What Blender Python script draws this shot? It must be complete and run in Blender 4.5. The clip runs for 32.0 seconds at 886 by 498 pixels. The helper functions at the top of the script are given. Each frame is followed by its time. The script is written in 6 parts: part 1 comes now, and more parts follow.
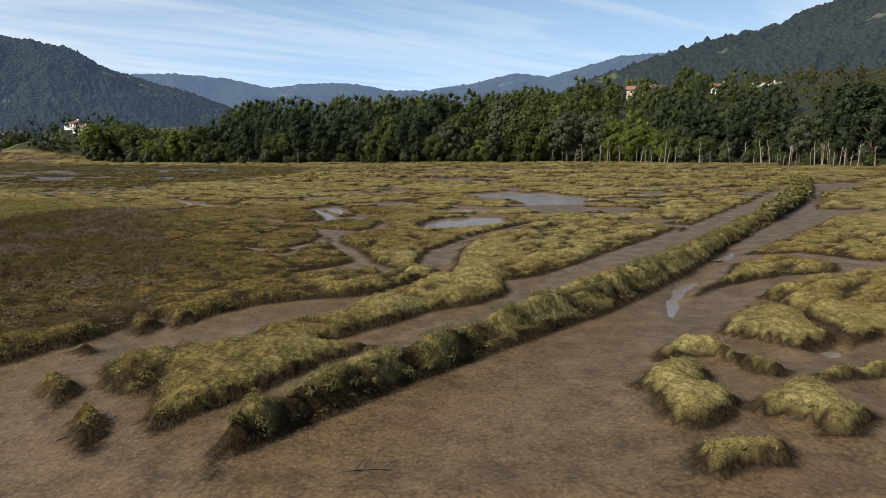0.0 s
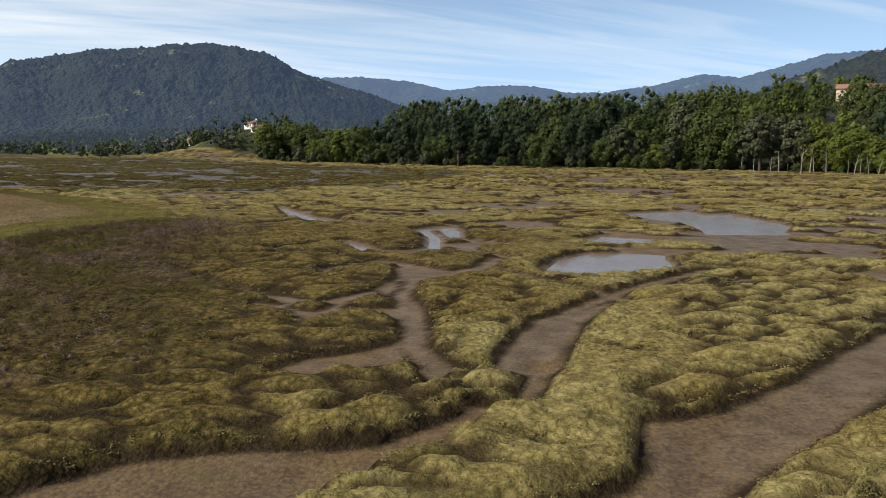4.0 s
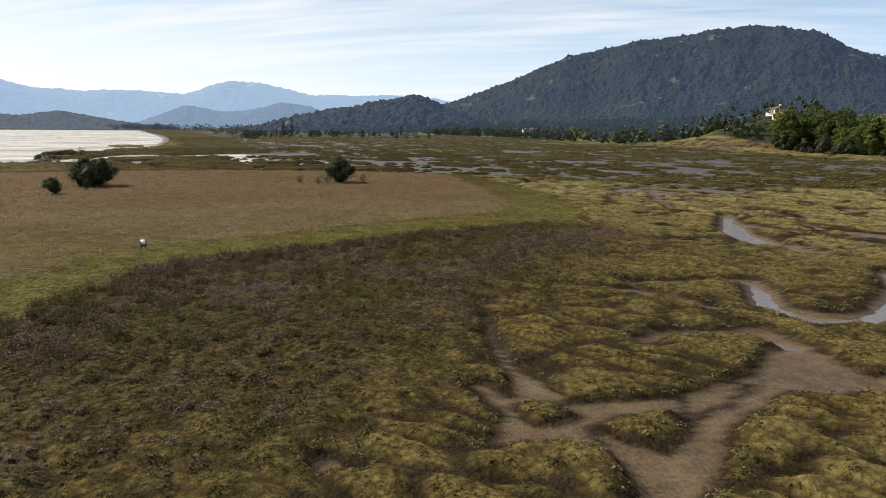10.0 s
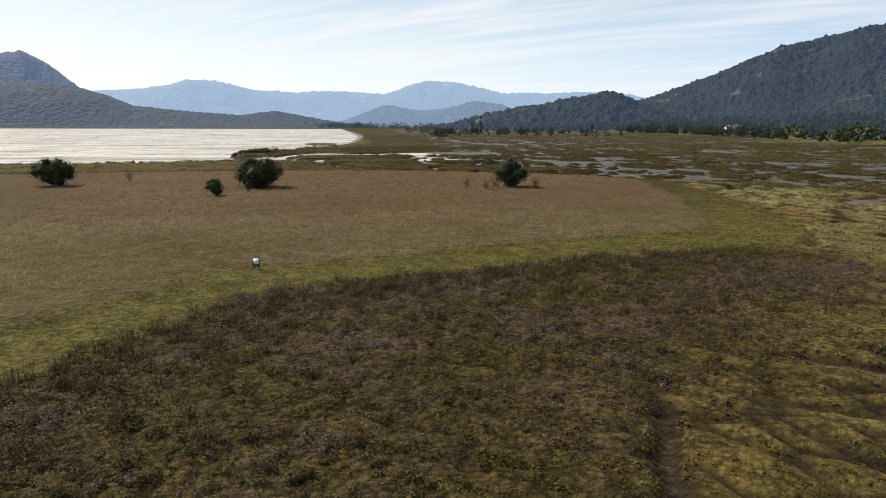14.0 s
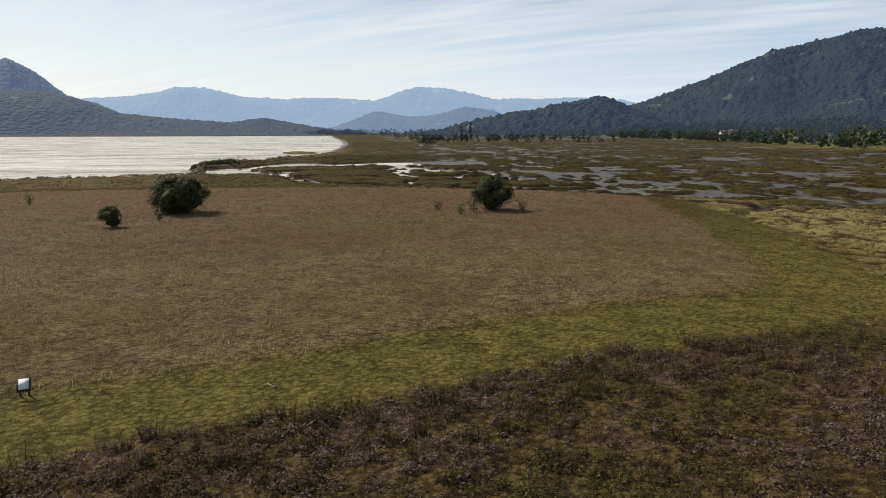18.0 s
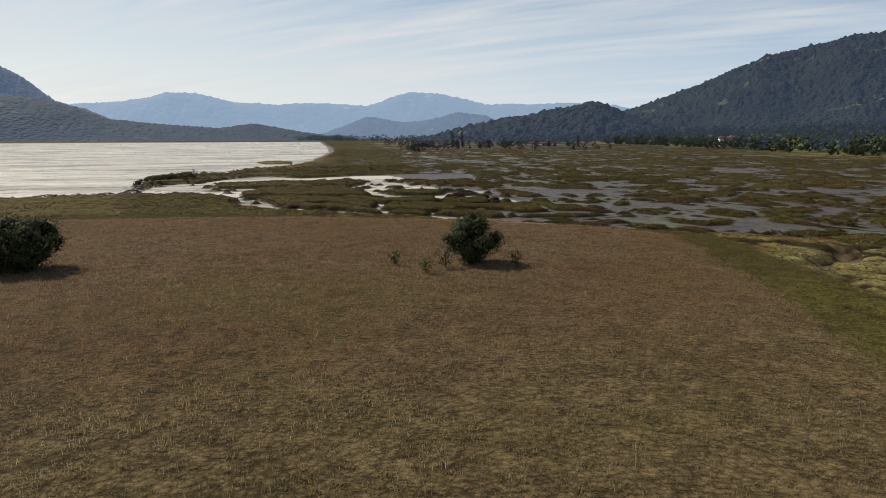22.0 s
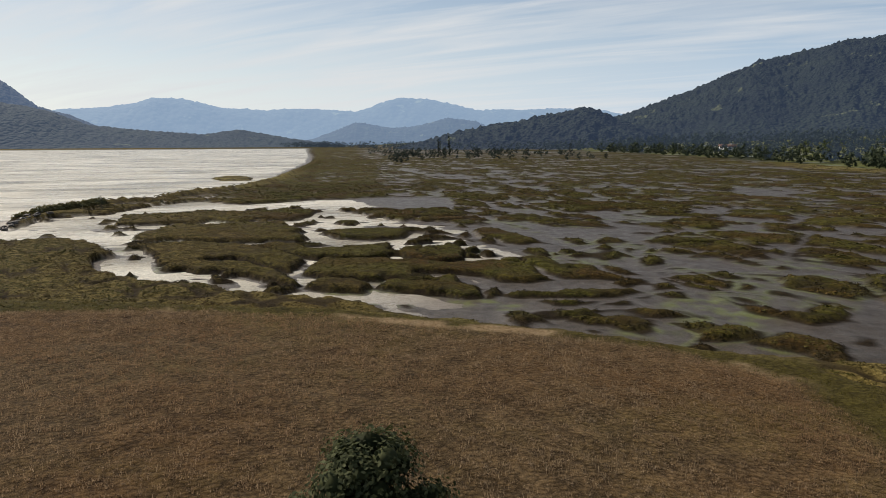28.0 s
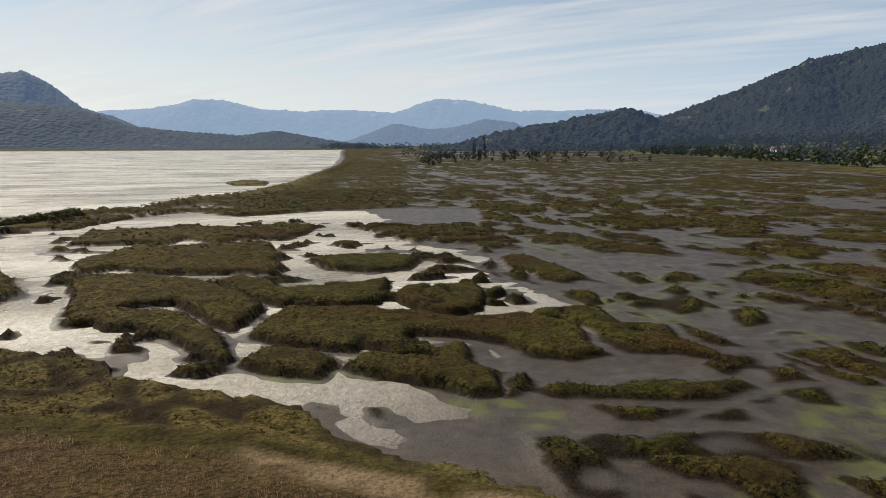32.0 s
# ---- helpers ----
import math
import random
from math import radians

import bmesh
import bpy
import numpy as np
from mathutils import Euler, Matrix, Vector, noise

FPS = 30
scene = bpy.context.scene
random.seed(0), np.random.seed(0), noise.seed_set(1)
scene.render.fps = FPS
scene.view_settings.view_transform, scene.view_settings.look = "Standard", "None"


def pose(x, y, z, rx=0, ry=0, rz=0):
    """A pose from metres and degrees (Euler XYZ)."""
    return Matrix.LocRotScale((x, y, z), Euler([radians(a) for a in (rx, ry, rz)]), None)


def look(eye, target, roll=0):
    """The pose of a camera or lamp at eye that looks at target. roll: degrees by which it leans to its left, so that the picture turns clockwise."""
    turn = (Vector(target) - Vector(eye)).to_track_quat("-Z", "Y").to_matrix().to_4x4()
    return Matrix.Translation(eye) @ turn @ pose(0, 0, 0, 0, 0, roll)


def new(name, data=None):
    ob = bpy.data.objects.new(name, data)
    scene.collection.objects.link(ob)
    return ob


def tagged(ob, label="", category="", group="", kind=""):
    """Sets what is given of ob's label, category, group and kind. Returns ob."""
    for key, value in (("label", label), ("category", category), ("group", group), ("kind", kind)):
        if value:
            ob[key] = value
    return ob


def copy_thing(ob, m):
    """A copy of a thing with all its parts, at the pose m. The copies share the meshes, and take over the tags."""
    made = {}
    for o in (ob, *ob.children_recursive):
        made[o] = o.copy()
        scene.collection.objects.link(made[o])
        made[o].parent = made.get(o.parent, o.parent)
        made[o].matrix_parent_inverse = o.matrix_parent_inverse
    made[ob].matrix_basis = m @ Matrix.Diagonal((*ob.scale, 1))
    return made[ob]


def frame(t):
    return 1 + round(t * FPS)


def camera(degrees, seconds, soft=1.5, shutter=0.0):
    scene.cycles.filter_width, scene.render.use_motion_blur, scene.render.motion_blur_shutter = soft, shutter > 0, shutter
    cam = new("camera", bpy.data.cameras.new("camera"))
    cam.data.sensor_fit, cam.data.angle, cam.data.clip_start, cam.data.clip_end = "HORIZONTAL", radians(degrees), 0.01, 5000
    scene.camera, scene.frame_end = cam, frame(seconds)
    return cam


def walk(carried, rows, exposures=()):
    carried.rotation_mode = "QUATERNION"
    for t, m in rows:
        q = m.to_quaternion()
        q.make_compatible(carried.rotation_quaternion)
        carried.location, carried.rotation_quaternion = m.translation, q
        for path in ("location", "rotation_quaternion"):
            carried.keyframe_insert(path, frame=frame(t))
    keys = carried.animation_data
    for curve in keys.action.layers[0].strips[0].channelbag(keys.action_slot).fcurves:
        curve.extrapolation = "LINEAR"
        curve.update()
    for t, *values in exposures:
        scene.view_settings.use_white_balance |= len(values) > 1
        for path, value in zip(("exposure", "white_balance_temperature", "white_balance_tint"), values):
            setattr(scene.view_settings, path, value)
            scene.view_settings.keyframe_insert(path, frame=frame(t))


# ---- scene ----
cam = camera(62.24, 32.0, soft=0.5)
PATH = [
    (0.0, (0.75, 1.09, 8.05), (0.183, 10.974, 6.612), -0.56),
    (0.5, (1.01, 3.88, 8.05), (0.433, 13.760, 6.613), -0.53),
    (1.0, (1.22, 6.61, 8.05), (0.640, 16.490, 6.618), -0.49),
    (1.5, (1.43, 9.34, 8.07), (0.840, 19.215, 6.642), -0.47),
    (2.0, (1.64, 11.96, 8.09), (1.039, 21.842, 6.667), -0.40),
    (2.5, (1.79, 14.62, 8.12), (0.870, 24.482, 6.706), -0.28),
    (3.0, (1.98, 17.27, 8.15), (0.477, 27.058, 6.749), -0.10),
    (3.5, (2.15, 19.92, 8.18), (-0.035, 29.583, 6.784), 0.08),
    (4.0, (2.24, 22.56, 8.23), (-0.605, 32.045, 6.831), 0.27),
    (4.5, (2.37, 25.12, 8.30), (-1.125, 34.385, 6.896), 0.38),
    (6.5, (2.76, 33.75, 8.87), (-2.936, 41.840, 7.410), -0.15),
    (7.0, (2.76, 35.46, 8.88), (-3.408, 43.194, 7.406), -0.06),
    (7.5, (2.63, 36.89, 8.93), (-3.957, 44.268, 7.440), 0.06),
    (8.0, (2.54, 38.08, 8.97), (-4.409, 45.106, 7.455), 0.16),
    (8.5, (2.48, 39.07, 9.00), (-4.827, 45.726, 7.458), 0.27),
    (9.0, (2.44, 39.83, 9.01), (-5.192, 46.103, 7.438), 0.37),
    (9.5, (2.37, 40.48, 9.04), (-5.556, 46.359, 7.445), 0.43),
    (10.0, (2.06, 41.16, 9.08), (-6.145, 46.641, 7.458), 0.49),
    (10.5, (1.58, 41.88, 9.11), (-6.866, 46.965, 7.462), 0.53),
    (11.0, (0.85, 42.69, 9.12), (-7.805, 47.414, 7.456), 0.51),
    (11.5, (-0.15, 43.61, 9.12), (-8.959, 48.024, 7.445), 0.44),
    (12.0, (-1.34, 44.51, 9.12), (-10.244, 48.746, 7.446), 0.40),
    (12.5, (-2.64, 45.46, 9.13), (-11.613, 49.545, 7.458), 0.36),
    (13.0, (-4.08, 46.42, 9.16), (-13.140, 50.303, 7.484), 0.31),
    (13.5, (-5.67, 47.45, 9.17), (-14.911, 50.896, 7.494), 0.27),
    (14.0, (-7.30, 48.55, 9.20), (-16.623, 51.770, 7.532), 0.19),
    (14.5, (-9.07, 49.58, 9.26), (-18.382, 52.821, 7.602), 0.13),
    (16.5, (-17.01, 54.02, 9.50), (-26.315, 57.306, 7.878), 0.07),
    (17.0, (-19.49, 55.29, 9.54), (-28.790, 58.592, 7.931), 0.03),
    (17.5, (-22.04, 56.49, 9.58), (-31.335, 59.801, 7.979), -0.01),
    (18.0, (-24.89, 57.83, 9.65), (-34.188, 61.150, 8.061), -0.11),
    (18.5, (-27.64, 59.12, 9.72), (-36.939, 62.450, 8.131), -0.19),
    (19.0, (-30.57, 60.57, 9.84), (-39.862, 63.908, 8.265), -0.22),
    (19.5, (-33.35, 61.88, 9.95), (-42.641, 65.229, 8.381), -0.27),
    (20.0, (-36.32, 63.26, 10.11), (-45.607, 66.629, 8.557), -0.31),
    (20.5, (-39.13, 64.64, 10.23), (-48.416, 68.025, 8.682), -0.27),
    (21.0, (-42.17, 66.12, 10.41), (-51.446, 69.515, 8.867), -0.16),
    (21.5, (-44.97, 67.51, 10.56), (-54.247, 70.907, 9.031), -0.13),
    (22.0, (-48.08, 69.01, 10.75), (-57.356, 72.418, 9.231), -0.15),
    (22.5, (-51.01, 70.39, 10.91), (-60.283, 73.822, 9.402), -0.12),
    (23.0, (-54.06, 71.94, 11.17), (-63.333, 75.379, 9.676), -0.08),
    (23.5, (-56.88, 73.39, 11.40), (-66.147, 76.831, 9.905), -0.15),
    (24.0, (-60.00, 74.90, 11.71), (-69.261, 78.360, 10.226), -0.20),
    (24.5, (-62.87, 76.41, 11.96), (-72.134, 79.876, 10.472), -0.20),
    (25.0, (-65.88, 77.99, 12.27), (-75.139, 81.466, 10.792), -0.25),
    (25.5, (-68.55, 79.39, 12.56), (-77.809, 82.875, 11.083), -0.30),
    (27.5, (-79.20, 84.66, 13.31), (-88.445, 88.183, 11.847), -0.21),
    (28.0, (-81.94, 86.08, 13.39), (-91.181, 89.606, 11.941), -0.19),
    (28.5, (-84.64, 87.50, 13.44), (-93.879, 91.031, 11.981), -0.21),
    (29.0, (-87.47, 88.80, 13.49), (-96.707, 92.347, 12.035), -0.24),
    (29.5, (-90.20, 90.12, 13.52), (-99.435, 93.670, 12.065), -0.24),
    (30.0, (-92.97, 91.43, 13.56), (-102.219, 94.946, 12.109), -0.25),
    (30.5, (-95.63, 92.79, 13.59), (-104.922, 96.182, 12.136), -0.20),
    (31.0, (-98.40, 94.15, 13.62), (-107.747, 97.403, 12.180), -0.14),
    (31.5, (-101.09, 95.53, 13.64), (-110.468, 98.682, 12.191), -0.11),
    (32.0, (-104.07, 96.93, 13.65), (-113.479, 99.984, 12.219), -0.11),
]
walk(cam, [(t, look(eye, target, roll)) for t, eye, target, roll in PATH],
     exposures=[(0.0, 0.60), (5.0, 0.62), (9.0, 0.60), (14.0, 0.52), (19.0, 0.28), (23.0, 0.13), (32.0, 0.15)])

# ---- sky, sun and exposure ----
SUN_WAY = Vector((-0.85, -0.53, 0.0)).normalized()
SUN_HEIGHT = radians(40)
world = bpy.data.worlds.new("sky")
scene.world = world
world.use_nodes = True
wn = world.node_tree.nodes
wl = world.node_tree.links
wn.clear()
w_out = wn.new("ShaderNodeOutputWorld")
w_bg = wn.new("ShaderNodeBackground")
w_bg.inputs["Strength"].default_value = 0.07
w_sky = wn.new("ShaderNodeTexSky")
w_sky.sky_type = "NISHITA"
w_sky.sun_disc = False
w_sky.sun_elevation = SUN_HEIGHT
w_sky.sun_rotation = math.atan2(SUN_WAY.x, SUN_WAY.y)
w_sky.air_density, w_sky.dust_density, w_sky.ozone_density = 1.05, 0.5, 2.8
w_co = wn.new("ShaderNodeTexCoord")
w_sep = wn.new("ShaderNodeSeparateXYZ")
wl.new(w_co.outputs["Generated"], w_sep.inputs[0])
w_add = wn.new("ShaderNodeMath")
w_add.operation = "ADD"
w_add.inputs[1].default_value = 0.1
wl.new(w_sep.outputs["Z"], w_add.inputs[0])
w_max = wn.new("ShaderNodeMath")
w_max.operation = "MAXIMUM"
w_max.inputs[1].default_value = 0.05
wl.new(w_add.outputs[0], w_max.inputs[0])
w_div = wn.new("ShaderNodeVectorMath")
w_div.operation = "DIVIDE"
wl.new(w_co.outputs["Generated"], w_div.inputs[0])
wl.new(w_max.outputs[0], w_div.inputs[1])
w_map = wn.new("ShaderNodeMapping")
w_map.inputs["Scale"].default_value = (0.42, 2.2, 0.5)
w_turn = wn.new("ShaderNodeVectorRotate")
w_turn.rotation_type = "Z_AXIS"
w_turn.inputs["Angle"].default_value = radians(-40)
wl.new(w_div.outputs[0], w_turn.inputs["Vector"])
wl.new(w_turn.outputs[0], w_map.inputs["Vector"])
w_noise = wn.new("ShaderNodeTexNoise")
w_noise.inputs["Scale"].default_value = 1.3
w_noise.inputs["Detail"].default_value = 9
w_noise.inputs["Roughness"].default_value = 0.55
w_noise.inputs["Distortion"].default_value = 0.5
wl.new(w_map.outputs[0], w_noise.inputs["Vector"])
w_ramp = wn.new("ShaderNodeValToRGB")
w_ramp.color_ramp.elements[0].position = 0.42
w_ramp.color_ramp.elements[0].color = (0, 0, 0, 1)
w_ramp.color_ramp.elements[1].position = 0.68
w_ramp.color_ramp.elements[1].color = (0.8, 0.8, 0.8, 1)
wl.new(w_noise.outputs["Fac"], w_ramp.inputs[0])
w_mix = wn.new("ShaderNodeMix")
w_mix.data_type = "RGBA"
w_mix.inputs[7].default_value = (9.4, 9.6, 9.8, 1)
# thick air low over the horizon, whiter towards the sun
w_dot = wn.new("ShaderNodeVectorMath")
w_dot.operation = "DOT_PRODUCT"
w_dot.inputs[1].default_value = (SUN_WAY.x, SUN_WAY.y, 0.3)
wl.new(w_co.outputs["Generated"], w_dot.inputs[0])
w_white = wn.new("ShaderNodeMapRange")
w_white.inputs["From Min"].default_value = -0.3
w_white.inputs["From Max"].default_value = 0.95
wl.new(w_dot.outputs["Value"], w_white.inputs["Value"])
w_veil = wn.new("ShaderNodeMapRange")
w_veil.inputs["From Max"].default_value = 0.7
w_veil.inputs["To Min"].default_value = 0.4
wl.new(w_white.outputs[0], w_veil.inputs["Value"])
w_thin = wn.new("ShaderNodeMath")
w_thin.operation = "MULTIPLY"
wl.new(w_ramp.outputs[0], w_thin.inputs[0])
wl.new(w_veil.outputs[0], w_thin.inputs[1])
wl.new(w_thin.outputs[0], w_mix.inputs[0])
w_air = wn.new("ShaderNodeMix")
w_air.data_type = "RGBA"
w_air.inputs[6].default_value = (5.0, 7.6, 11.8, 1)
w_air.inputs[7].default_value = (11.4, 11.6, 11.5, 1)
wl.new(w_white.outputs[0], w_air.inputs[0])
w_low = wn.new("ShaderNodeMapRange")
w_low.interpolation_type = "SMOOTHSTEP"
w_low.inputs["From Min"].default_value = 0.32
w_low.inputs["From Max"].default_value = -0.05
w_low.inputs["To Max"].default_value = 0.85
wl.new(w_sep.outputs["Z"], w_low.inputs["Value"])
w_haze = wn.new("ShaderNodeMix")
w_haze.data_type = "RGBA"
wl.new(w_low.outputs[0], w_haze.inputs[0])
wl.new(w_sky.outputs[0], w_haze.inputs[6])
wl.new(w_air.outputs[2], w_haze.inputs[7])
wl.new(w_haze.outputs[2], w_mix.inputs[6])
wl.new(w_mix.outputs[2], w_bg.inputs["Color"])
wl.new(w_bg.outputs[0], w_out.inputs[0])

sun = new("sun", bpy.data.lights.new("sun", "SUN"))
sun.data.energy = 5.0
sun.data.angle = radians(0.6)
sun.data.color = (1.0, 0.90, 0.76)
s_dir = Vector((SUN_WAY.x * math.cos(SUN_HEIGHT), SUN_WAY.y * math.cos(SUN_HEIGHT), math.sin(SUN_HEIGHT)))
sun.matrix_world = Matrix.Translation(s_dir * 400) @ s_dir.to_track_quat("Z", "Y").to_matrix().to_4x4()


# ---- materials ----
def mat(name, rough=0.8, spec=0.3):
    m = bpy.data.materials.new(name)
    m.use_nodes = True
    b = m.node_tree.nodes["Principled BSDF"]
    b.inputs["Roughness"].default_value = rough
    b.inputs["Specular IOR Level"].default_value = spec
    return m, m.node_tree.nodes, m.node_tree.links, b


def n_noise(n, l, scale, detail=5, vec=None, rough=0.55):
    t = n.new("ShaderNodeTexNoise")
    t.inputs["Scale"].default_value = scale
    t.inputs["Detail"].default_value = detail
    t.inputs["Roughness"].default_value = rough
    if vec:
        l.new(vec, t.inputs["Vector"])
    return t.outputs["Fac"]


def n_ramp(n, l, fac, *stops):
    r = n.new("ShaderNodeValToRGB")
    els = r.color_ramp.elements
    while len(els) < len(stops):
        els.new(0.5)
    for e, (p, c) in zip(els, stops):
        e.position = p
        e.color = (*c, 1) if len(c) == 3 else c
    l.new(fac, r.inputs[0])
    return r.outputs[0]


def n_mix(n, l, fac, a, b, mode="MIX"):
    x = n.new("ShaderNodeMix")
    x.data_type = "RGBA"
    x.blend_type = mode
    for slot, v in ((0, fac), (6, a), (7, b)):
        if isinstance(v, (int, float)):
            x.inputs[slot].default_value = v
        elif isinstance(v, tuple):
            x.inputs[slot].default_value = (*v, 1)
        else:
            l.new(v, x.inputs[slot])
    return x.outputs[2]


def n_math(n, l, op, a, b=0.0, clamp=False):
    x = n.new("ShaderNodeMath")
    x.operation = op
    x.use_clamp = clamp
    for slot, v in ((0, a), (1, b)):
        if isinstance(v, (int, float)):
            x.inputs[slot].default_value = v
        else:
            l.new(v, x.inputs[slot])
    return x.outputs[0]


def n_attr(n, name):
    a = n.new("ShaderNodeAttribute")
    a.attribute_name = name
    return a.outputs["Fac"]


def n_bump(n, l, height, strength, distance):
    b = n.new("ShaderNodeBump")
    b.inputs["Strength"].default_value = strength
    b.inputs["Distance"].default_value = distance
    l.new(height, b.inputs["Height"])
    return b.outputs[0]


def n_pos(n):
    return n.new("ShaderNodeNewGeometry").outputs["Position"]


def leafy(name, *cols, rough=0.75, patch=0.08, patch_cols=None, glow=0.0):
    """Leaf material: each leaf has its own shade, and patches of another colour lie over the plants."""
    m, n, l, b = mat(name, rough, 0.08)
    cols = [tuple(v * 0.76 for v in k) for k in cols]
    g = n.new("ShaderNodeNewGeometry")
    step = 1.0 / (len(cols) - 1)
    c = n_ramp(n, l, g.outputs["Random Per Island"], *[(i * step, k) for i, k in enumerate(cols)])
    if patch_cols:
        f = n_noise(n, l, patch, 4, g.outputs["Position"])
        f = n_ramp(n, l, f, (0.42, (0, 0, 0)), (0.62, (1, 1, 1)))
        c2 = n_ramp(n, l, g.outputs["Random Per Island"], (0, tuple(v * 0.76 for v in patch_cols[0])), (1, tuple(v * 0.76 for v in patch_cols[1])))
        c = n_mix(n, l, f, c, c2)
    l.new(c, b.inputs["Base Color"])
    if glow:
        # thin leaves let light through
        thin = n.new("ShaderNodeBsdfTranslucent")
        l.new(c, thin.inputs["Color"])
        both = n.new("ShaderNodeMixShader")
        both.inputs[0].default_value = glow
        l.new(b.outputs[0], both.inputs[1])
        l.new(thin.outputs[0], both.inputs[2])
        l.new(both.outputs[0], n["Material Output"].inputs[0])
    return m


def ground_material():
    m, n, l, b = mat("marsh_ground", 0.9, 0.3)
    p = n_pos(n)
    veg, meadow, strip, heath, wet = [n_attr(n, a) for a in ("veg", "meadow", "strip", "heath", "wet")]
    fine, mid, big = n_noise(n, l, 6, 6, p), n_noise(n, l, 0.9, 5, p), n_noise(n, l, 0.06, 4, p)
    grain = n_noise(n, l, 13, 4, p, 0.62)
    hump = n.new("ShaderNodeTexVoronoi")
    hump.inputs["Scale"].default_value = 4.2
    l.new(n_mix(n, l, 0.12, p, n.new("ShaderNodeTexNoise").outputs["Color"]), hump.inputs["Vector"])
    clump = n_math(n, l, "SUBTRACT", 1.0, hump.outputs["Distance"])
    mix = n_math(n, l, "ADD", n_math(n, l, "MULTIPLY", fine, 0.5), n_math(n, l, "MULTIPLY", mid, 0.5))
    turf = n_math(n, l, "ADD", n_math(n, l, "MULTIPLY", grain, 0.42), n_math(n, l, "ADD", n_math(n, l, "MULTIPLY", mid, 0.34), n_math(n, l, "MULTIPLY", clump, 0.22)))
    tidal = n_attr(n, "tidal")
    peb = n.new("ShaderNodeTexVoronoi")
    peb.inputs["Scale"].default_value = 6.5
    l.new(p, peb.inputs["Vector"])
    pebble = n_math(n, l, "SUBTRACT", 1.0, peb.outputs["Distance"])
    mix = n_math(n, l, "ADD", n_math(n, l, "MULTIPLY", mix, 0.75), n_math(n, l, "MULTIPLY", pebble, 0.18))
    mud = n_ramp(n, l, mix, (0.36, (0.075, 0.048, 0.02)), (0.5, (0.16, 0.108, 0.05)), (0.64, (0.25, 0.175, 0.085)))
    rust = n_ramp(n, l, n_noise(n, l, 0.16, 4, p), (0.55, (0, 0, 0)), (0.72, (0.5, 0.5, 0.5)))
    mud = n_mix(n, l, rust, mud, (0.17, 0.088, 0.045))
    algae = n_ramp(n, l, n_noise(n, l, 0.23, 5, p), (0.6, (0, 0, 0)), (0.75, (0.55, 0.55, 0.55)))
    mud = n_mix(n, l, algae, mud, (0.12, 0.115, 0.035))
    mud = n_mix(n, l, n_math(n, l, "MULTIPLY", tidal, 0.85), mud, n_ramp(n, l, mix, (0.38, (0.036, 0.026, 0.014)), (0.62, (0.115, 0.083, 0.046))))
    weed = n_math(n, l, "MULTIPLY", n_attr(n, "weed"), n_ramp(n, l, n_noise(n, l, 0.5, 4, p), (0.42, (0, 0, 0)), (0.6, (1, 1, 1))))
    mud = n_mix(n, l, weed, mud, (0.15, 0.165, 0.02))
    plant = n_ramp(n, l, turf, (0.38, (0.10, 0.086, 0.03)), (0.5, (0.215, 0.184, 0.07)), (0.62, (0.32, 0.28, 0.125)))
    plant = n_mix(n, l, n_ramp(n, l, big, (0.45, (0, 0, 0)), (0.65, (0.7, 0.7, 0.7))), plant, n_ramp(n, l, turf, (0.39, (0.07, 0.046, 0.010)), (0.61, (0.20, 0.138, 0.036))))
    reddish = n_ramp(n, l, n_noise(n, l, 0.09, 4, p), (0.45, (0, 0, 0)), (0.62, (1, 1, 1)))
    plant = n_mix(n, l, tidal, plant, n_mix(n, l, reddish, n_ramp(n, l, turf, (0.41, (0.022, 0.021, 0.004)), (0.59, (0.092, 0.084, 0.015))), n_ramp(n, l, turf, (0.41, (0.026, 0.016, 0.005)), (0.59, (0.088, 0.053, 0.014)))))
    dry = n_ramp(n, l, turf, (0.40, (0.026, 0.016, 0.007)), (0.5, (0.072, 0.046, 0.021)), (0.60, (0.16, 0.105, 0.05)))
    dry = n_mix(n, l, n_ramp(n, l, big, (0.42, (0, 0, 0)), (0.62, (0.8, 0.8, 0.8))), dry, n_ramp(n, l, turf, (0.41, (0.032, 0.015, 0.005)), (0.59, (0.12, 0.064, 0.024))))
    dry = n_mix(n, l, n_ramp(n, l, n_noise(n, l, 0.045, 4, p), (0.5, (0, 0, 0)), (0.66, (0.75, 0.75, 0.75))), dry, n_ramp(n, l, turf, (0.41, (0.034, 0.026, 0.006)), (0.59, (0.115, 0.092, 0.022))))
    east = n.new("ShaderNodeMapRange")
    east.inputs["From Min"].default_value, east.inputs["From Max"].default_value = -90, -70
    px = n.new("ShaderNodeSeparateXYZ")
    l.new(p, px.inputs[0])
    l.new(n_math(n, l, "ADD", px.outputs["X"], n_math(n, l, "MULTIPLY", n_math(n, l, "SUBTRACT", big, 0.5), 60)), east.inputs["Value"])
    straw = n_ramp(n, l, turf, (0.40, (0.03, 0.021, 0.008)), (0.5, (0.095, 0.069, 0.03)), (0.60, (0.20, 0.15, 0.072)))
    straw = n_mix(n, l, n_ramp(n, l, n_noise(n, l, 0.045, 4, p), (0.48, (0, 0, 0)), (0.62, (0.8, 0.8, 0.8))), straw, n_ramp(n, l, turf, (0.38, (0.03, 0.027, 0.006)), (0.62, (0.13, 0.112, 0.03))))
    dry = n_mix(n, l, east.outputs[0], dry, straw)
    green = n_ramp(n, l, turf, (0.40, (0.042, 0.039, 0.008)), (0.5, (0.10, 0.089, 0.020)), (0.60, (0.175, 0.152, 0.043)))
